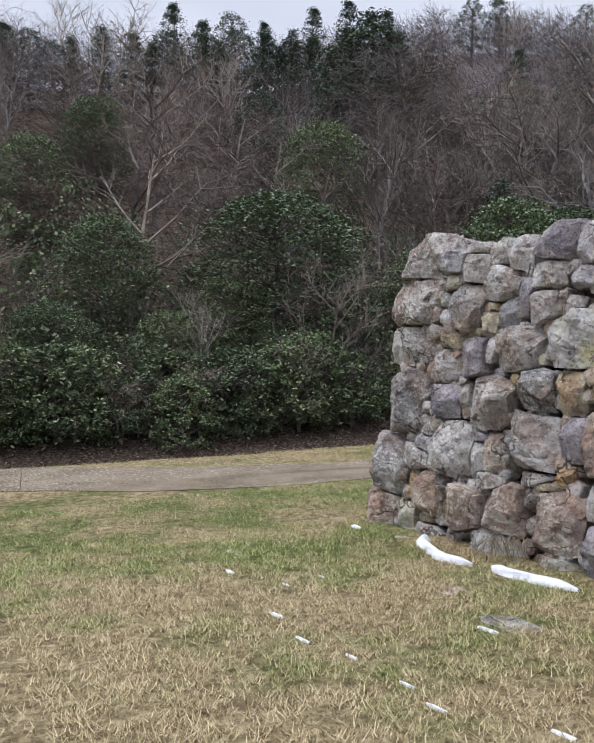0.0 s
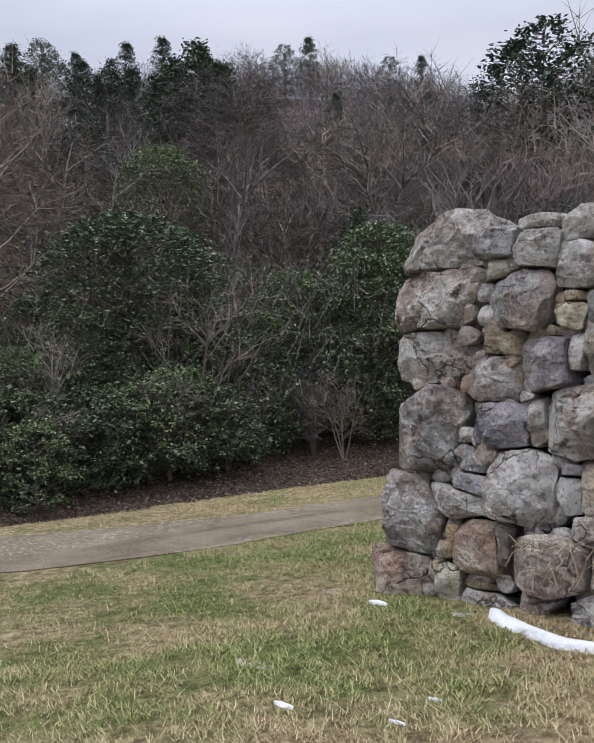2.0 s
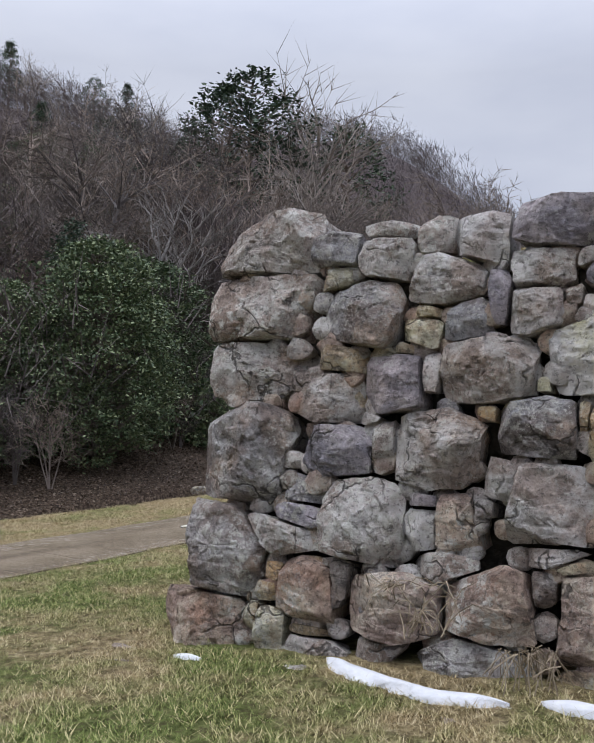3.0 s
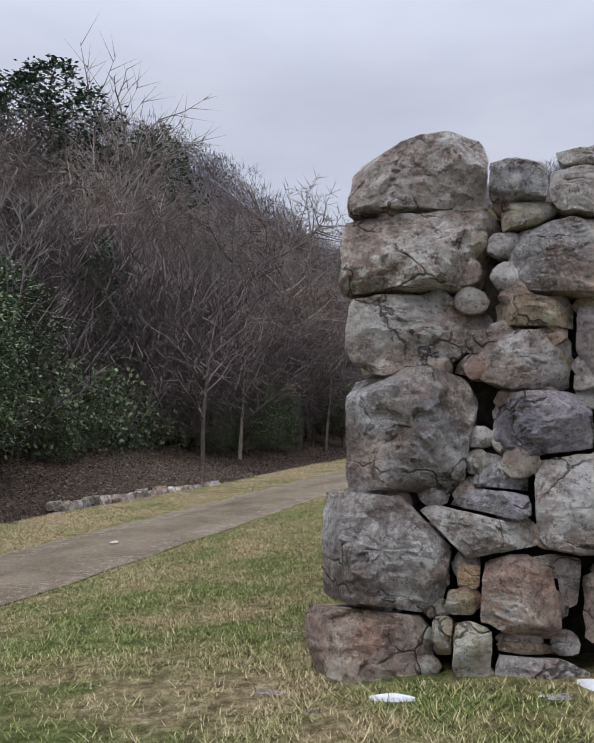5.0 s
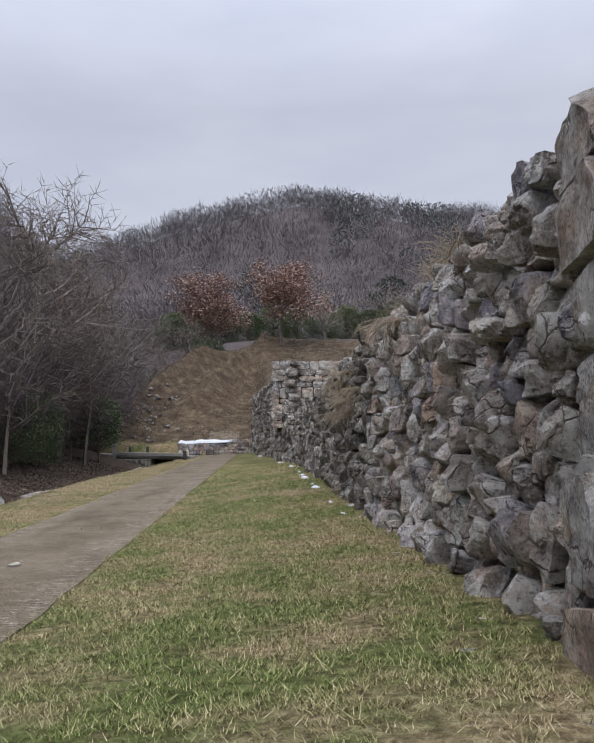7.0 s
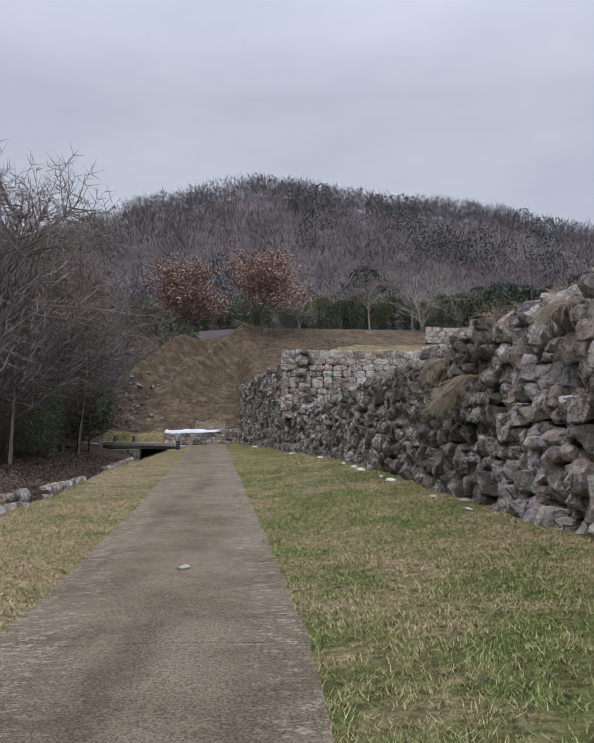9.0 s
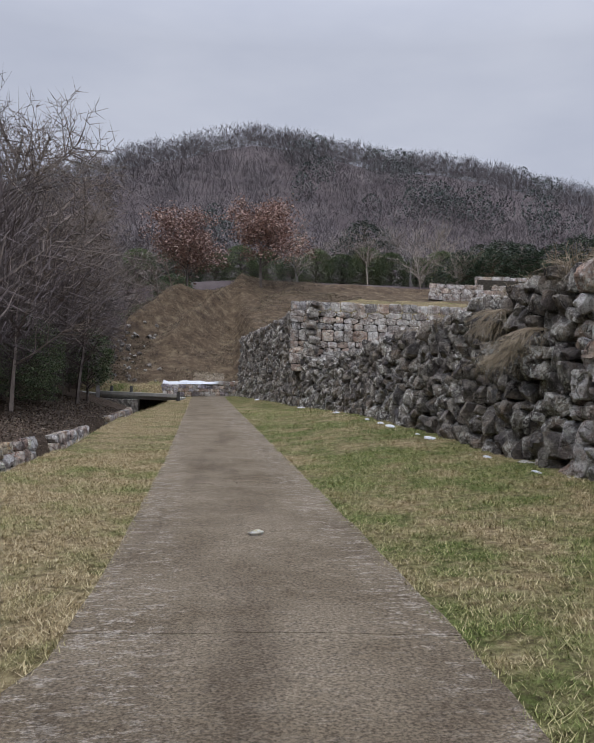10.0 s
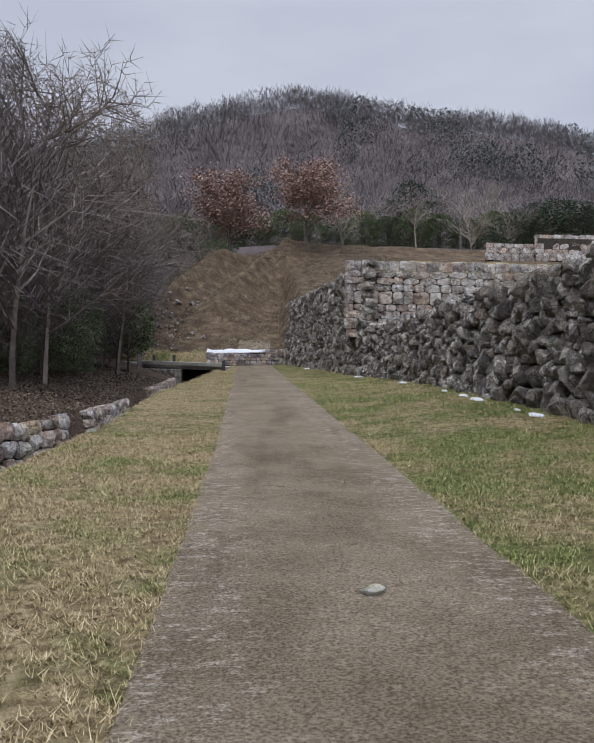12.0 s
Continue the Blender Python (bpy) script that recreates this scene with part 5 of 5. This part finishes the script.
loose_rock("foot_stone", 8.5, -3.62, 0.3, 0.26, 0.24, "t", 306, "tan stone lying at the wall's foot")
loose_rock("foot_stone", 8.35, -3.95, 0.26, 0.16, 0.08, "w", 307, "small pale stone lying in the grass")
loose_rock("foot_stone", 7.05, -3.45, 0.42, 0.3, 0.24, "g", 308, "grey stone lying at the wall's foot")
loose_rock("road_stone", 1.22, 2.73, 0.17, 0.12, 0.06, "y", 310, "small pale stone embedded in the lane", -0.9)
rr = random.Random(19)
for k in range(16):
    y = rr.uniform(-1.5, 26)
    loose_rock("rubble_stone", lerp_table(FACE_X, y) - rr.uniform(0.12, 0.4), y, rr.uniform(0.1, 0.26), rr.uniform(0.08, 0.2), rr.uniform(0.06, 0.14), rr.choice("wgtg"), 320 + k, "loose stone fallen at the foot of the rampart")


def spur_rubble():
    r = random.Random(209)
    v_, f_ = [], []
    for _ in range(170):
        t = r.random()
        x, y = -8.6 + 5.2 * t + r.gauss(0, 1.2), 72 - 14.5 * t + r.gauss(0, 2.2)
        size = r.uniform(0.07, 0.26)
        poly = [(math.cos(a) * size * r.uniform(0.7, 1.0), math.sin(a) * size * r.uniform(0.6, 0.9)) for a in [2 * math.pi * k / 7 for k in range(7)]]
        verts, faces = rock(poly, size, r.randrange(9999), 10, 6, 1.0, 0.6)
        m = Matrix.Translation((x, y, land(x, y) + size * 0.15)) @ Matrix.Rotation(r.uniform(0, 6.28), 4, "Z") @ Matrix.Rotation(r.uniform(-0.6, 0.6), 4, "X")
        k = len(v_)
        v_ += [tuple(m @ Vector(p)) for p in verts]
        f_ += [tuple(q + k for q in f) for f in faces]
    tagged(new("rubble", tri_mesh("rubble", v_, f_, SLATE_JOINED, True, 30)), "pale rubble stones tumbled down the side of the spur", "rubble", kind="stuff")


spur_rubble()


def snow_patch(points, width, tall, label, seed):
    """Melting snow: a thin lens with a ragged rim that follows a line on the ground."""
    r = random.Random(seed)
    verts, faces = [], []
    line = []
    for (x1, y1), (x2, y2) in zip(points, points[1:]):
        k = max(int(math.hypot(x2 - x1, y2 - y1) / 0.05), 2)
        line += [(x1 + (x2 - x1) * i / k, y1 + (y2 - y1) * i / k) for i in range(k)]
    line.append(points[-1])
    n = len(line)
    for i, (x, y) in enumerate(line):
        xa, ya = line[max(i - 1, 0)]
        xb, yb = line[min(i + 1, n - 1)]
        d = Vector((xb - xa, yb - ya, 0)).normalized()
        s = Vector((-d.y, d.x, 0))
        end = min(1.0, (i + 0.3) / 4, (n - 1 - i + 0.3) / 4) ** 0.6
        for u in (-1.0, -0.7, -0.3, 0.2, 0.6, 1.0):
            w = width * end * (1 + 0.9 * noise.noise((i * 0.23 + seed * 3.7, u * 2, 0)) + 0.5 * noise.noise((i * 0.6, u * 3, seed)))
            p = Vector((x, y, 0)) + s * u * w
            verts.append((p.x, p.y, land(p.x, p.y) + 0.012 + tall * end * (1 - u * u) - (0.03 if abs(u) == 1 else 0)))
    for i in range(n - 1):
        faces += [(i * 6 + k, i * 6 + k + 1, (i + 1) * 6 + k + 1, (i + 1) * 6 + k) for k in range(5)]
    tagged(new("snow_patch", tri_mesh("snow_patch", verts, faces, SNOW, True)), label, "snow", "snow remnants")


STRIP = "strip of old white snow along the wall's foot"
DOT = "small remnant of old snow on the lawn"
snow_patch([(7.18, -3.2), (7.45, -3.42), (7.8, -3.55), (8.15, -3.64), (8.55, -3.6)], 0.07, 0.05, STRIP, 1)
snow_patch([(8.7, -3.5), (9.0, -3.6), (9.35, -3.58), (9.75, -3.5)], 0.07, 0.05, STRIP, 2)
snow_patch([(6.1, -3.5), (6.35, -3.52)], 0.05, 0.03, STRIP, 3)
for k, (x, y, w) in enumerate(((7.67, -5.56, 0.10), (9.14, -5.74, 0.12), (9.75, -5.82, 0.10), (10.19, -5.7, 0.07), (8.21, -4.92, 0.06), (10.24, -4.72, 0.12), (10.76, -5.66, 0.08),
                               (11.12, -5.71, 0.1), (11.7, -5.4, 0.09), (8.3, -5.3, 0.07), (12.2, -5.6, 0.08))):
    snow_patch([(x - w * 0.8, y - w * 0.1), (x + w * 0.8, y + w * 0.1)], w * 0.36, 0.008, DOT, 10 + k)
for k, (y, w) in enumerate(((11.4, 0.16), (12.3, 0.07), (14.6, 0.2), (15.6, 0.14), (17.2, 0.1), (22, 0.2), (30, 0.3), (8.2, 0.08), (6.3, 0.07), (44, 0.3))):
    x = lerp_table(FACE_X, y) - 0.28
    snow_patch([(x, y - w * 1.6), (x - 0.05, y + w * 1.6)], w * 0.5, 0.03, "small snow remnant at the foot of the rampart", 40 + k)


def snow_ledge():
    verts, faces = [], []
    xs = np.linspace(-1.2, 3.9, 26)
    for i, x in enumerate(xs):
        for j, y in enumerate((54.02, 54.2, 54.7, 55.3, 55.9)):
            z = max(land(x, y), 2.02 + 0.03 * x) + ((0.11 + 0.05 * noise.noise((x * 1.7, y, 4))) if 0 < j < 4 else -0.06) + 0.03 * noise.noise((x, y, 0))
            verts.append((x, y + 0.3 * noise.noise((x * 1.3, j, 2)), z))
    faces = [(i * 5 + j, (i + 1) * 5 + j, (i + 1) * 5 + j + 1, i * 5 + j + 1) for i in range(25) for j in range(4)]
    tagged(new("snow_ledge", tri_mesh("snow_ledge", verts, faces, SNOW, True)), "white snow lying along the top of the retaining wall", "snow", "snow remnants")


snow_ledge()


def slab(name, corners, z, thick, mat, label, category, parent=None):
    bm = bmesh.new()
    low = [bm.verts.new((x, y, z + dz - thick)) for x, y, dz in corners]
    high = [bm.verts.new((x, y, z + dz)) for x, y, dz in corners]
    k = len(corners)
    for i in range(k):
        bm.faces.new((low[i], low[(i + 1) % k], high[(i + 1) % k], high[i]))
    bm.faces.new(high)
    bm.faces.new(low[::-1])
    bmesh.ops.recalc_face_normals(bm, faces=bm.faces)
    bmesh.ops.bevel(bm, geom=list(bm.edges), offset=0.02, segments=1, affect="EDGES")
    me = bpy.data.meshes.new(name)
    bm.to_mesh(me)
    bm.free()
    me.materials.append(mat)
    ob = new(name, me)
    if parent:
        ob.parent = parent
        return ob
    return tagged(ob, label, category)


bridge = tagged(new("footbridge"), "low pale concrete footbridge over the brook", "bridge")
slab("deck", [(0.2, 46.5, 0), (0.4, 51, 0), (-4.6, 56.0, 0.1), (-5.0, 51.5, 0.1)], 1.12, 0.25, PALE_CONCRETE, "", "", bridge)
slab("kerb", [(0.0, 46.3, 0), (0.05, 46.6, 0), (-5.1, 51.8, 0.1), (-5.2, 51.5, 0.1)], 1.30, 0.22, PALE_CONCRETE, "", "", bridge)
slab("abutment", [(-2.5, 48.2, 0), (-2.5, 50.5, 0), (-5.4, 53, 0), (-5.4, 50.8, 0)], 0.90, 1.4, GREY_JOINED, "", "", bridge)
slab("side_lane", [(-4.6, 56.0, 0), (-5.0, 51.5, 0), (-9, 53.5, 0.35), (-14, 58, 0.9), (-14, 61, 0.9), (-9, 58, 0.35)], 1.2, 0.12, PALE_CONCRETE, "pale side lane leading off beyond the footbridge", "lane")


def post(x, y, base, tall):
    bm = bmesh.new()
    bmesh.ops.create_cone(bm, cap_ends=True, segments=10, radius1=0.11, radius2=0.10, depth=tall)
    bmesh.ops.bevel(bm, geom=[e for e in bm.edges if all(v.co.z > 0 for v in e.verts)], offset=0.02, segments=2, affect="EDGES")
    me = bpy.data.meshes.new("post")
    bm.to_mesh(me)
    bm.free()
    me.materials.append(DARK_WOOD)
    ob = new("post", me)
    ob.location = (x, y, base + tall / 2)
    return tagged(ob, "short dark bollard post beside the footbridge", "post", "bollard posts")


for x, y, base, tall in ((0.0, 44.2, 0.85, 0.6), (-3.2, 52.5, 1.15, 0.62), (-4.6, 54.0, 1.2, 0.55), (-6.3, 55.2, 1.25, 0.55), (-7.6, 55.8, 1.3, 0.5)):
    post(x, y, base, tall)

# ---------------------------------------------------------------- dead stalks
def dry_tuft(name, x, y, z, seed, count, tall, label, hang=0.0, out=Vector((0, 0, 0))):
    r = random.Random(seed)
    made = Sticks()
    for _ in range(count):
        p = Vector((r.gauss(0, 0.10), r.gauss(0, 0.10), 0))
        d = Vector((r.gauss(0, 0.45), r.gauss(0, 0.45), 1.0 - hang)) + out
        for _ in range(4):
            q = p + d.normalized() * tall * 0.25 * r.uniform(0.7, 1.2)
            made.stick(p, q, 0.0045, 0.003)
            d = d + rand_dir(r) * 0.3 + Vector((0, 0, -0.25))
            p = q
    ob = new(name, made.mesh(name, DRY_STALK))
    ob.location = (x, y, z)
    return tagged(ob, label, "dry plant", "dry tufts")


dry_tuft("dry_bramble", 7.93, -3.55, 0.75, 1, 16, 0.36, "dry pale bramble stems on the stones", 0.3)
dry_tuft("dry_bramble", 7.85, -3.52, 1.0, 2, 12, 0.4, "dry pale bramble stems on the stones", 0.8)
dry_tuft("dry_grass_tuft", 8.6, -3.3, 0.68, 3, 60, 0.22, "brown dead grass hanging between the stones", 1.5)
tr = random.Random(8)
for k in range(26):
    y = tr.uniform(1.0, 16)
    dry_tuft("dry_grass_tuft", lerp_table(FACE_X, y) + tr.uniform(0.3, 0.75), y, lerp_table(LOW_TOP, y) + tr.uniform(-0.12, 0.1), 10 + k, 45, tr.uniform(0.25, 0.5), "straw-coloured dead grass on top of the rampart", 0.2)
for k in range(7):
    y = tr.uniform(2.5, 9)
    dry_tuft("dry_grass_tuft", lerp_table(FACE_X, y) + 0.12, y, tr.uniform(2.2, 3.2), 60 + k, 60, 0.55, "dead grass hanging from the rampart", 1.2, Vector((-0.5, 0, 0)))
for k, (x, y) in enumerate(((0.75, 6.2), (1.25, 6.35), (1.5, 6.3))):
    dry_tuft("fallen_twig", x, y, land(x, y) + 0.07, 80 + k, 2, 0.5, "pale fallen twig lying on the lane", 1.0, Vector((0.6, 0.5, 0)))
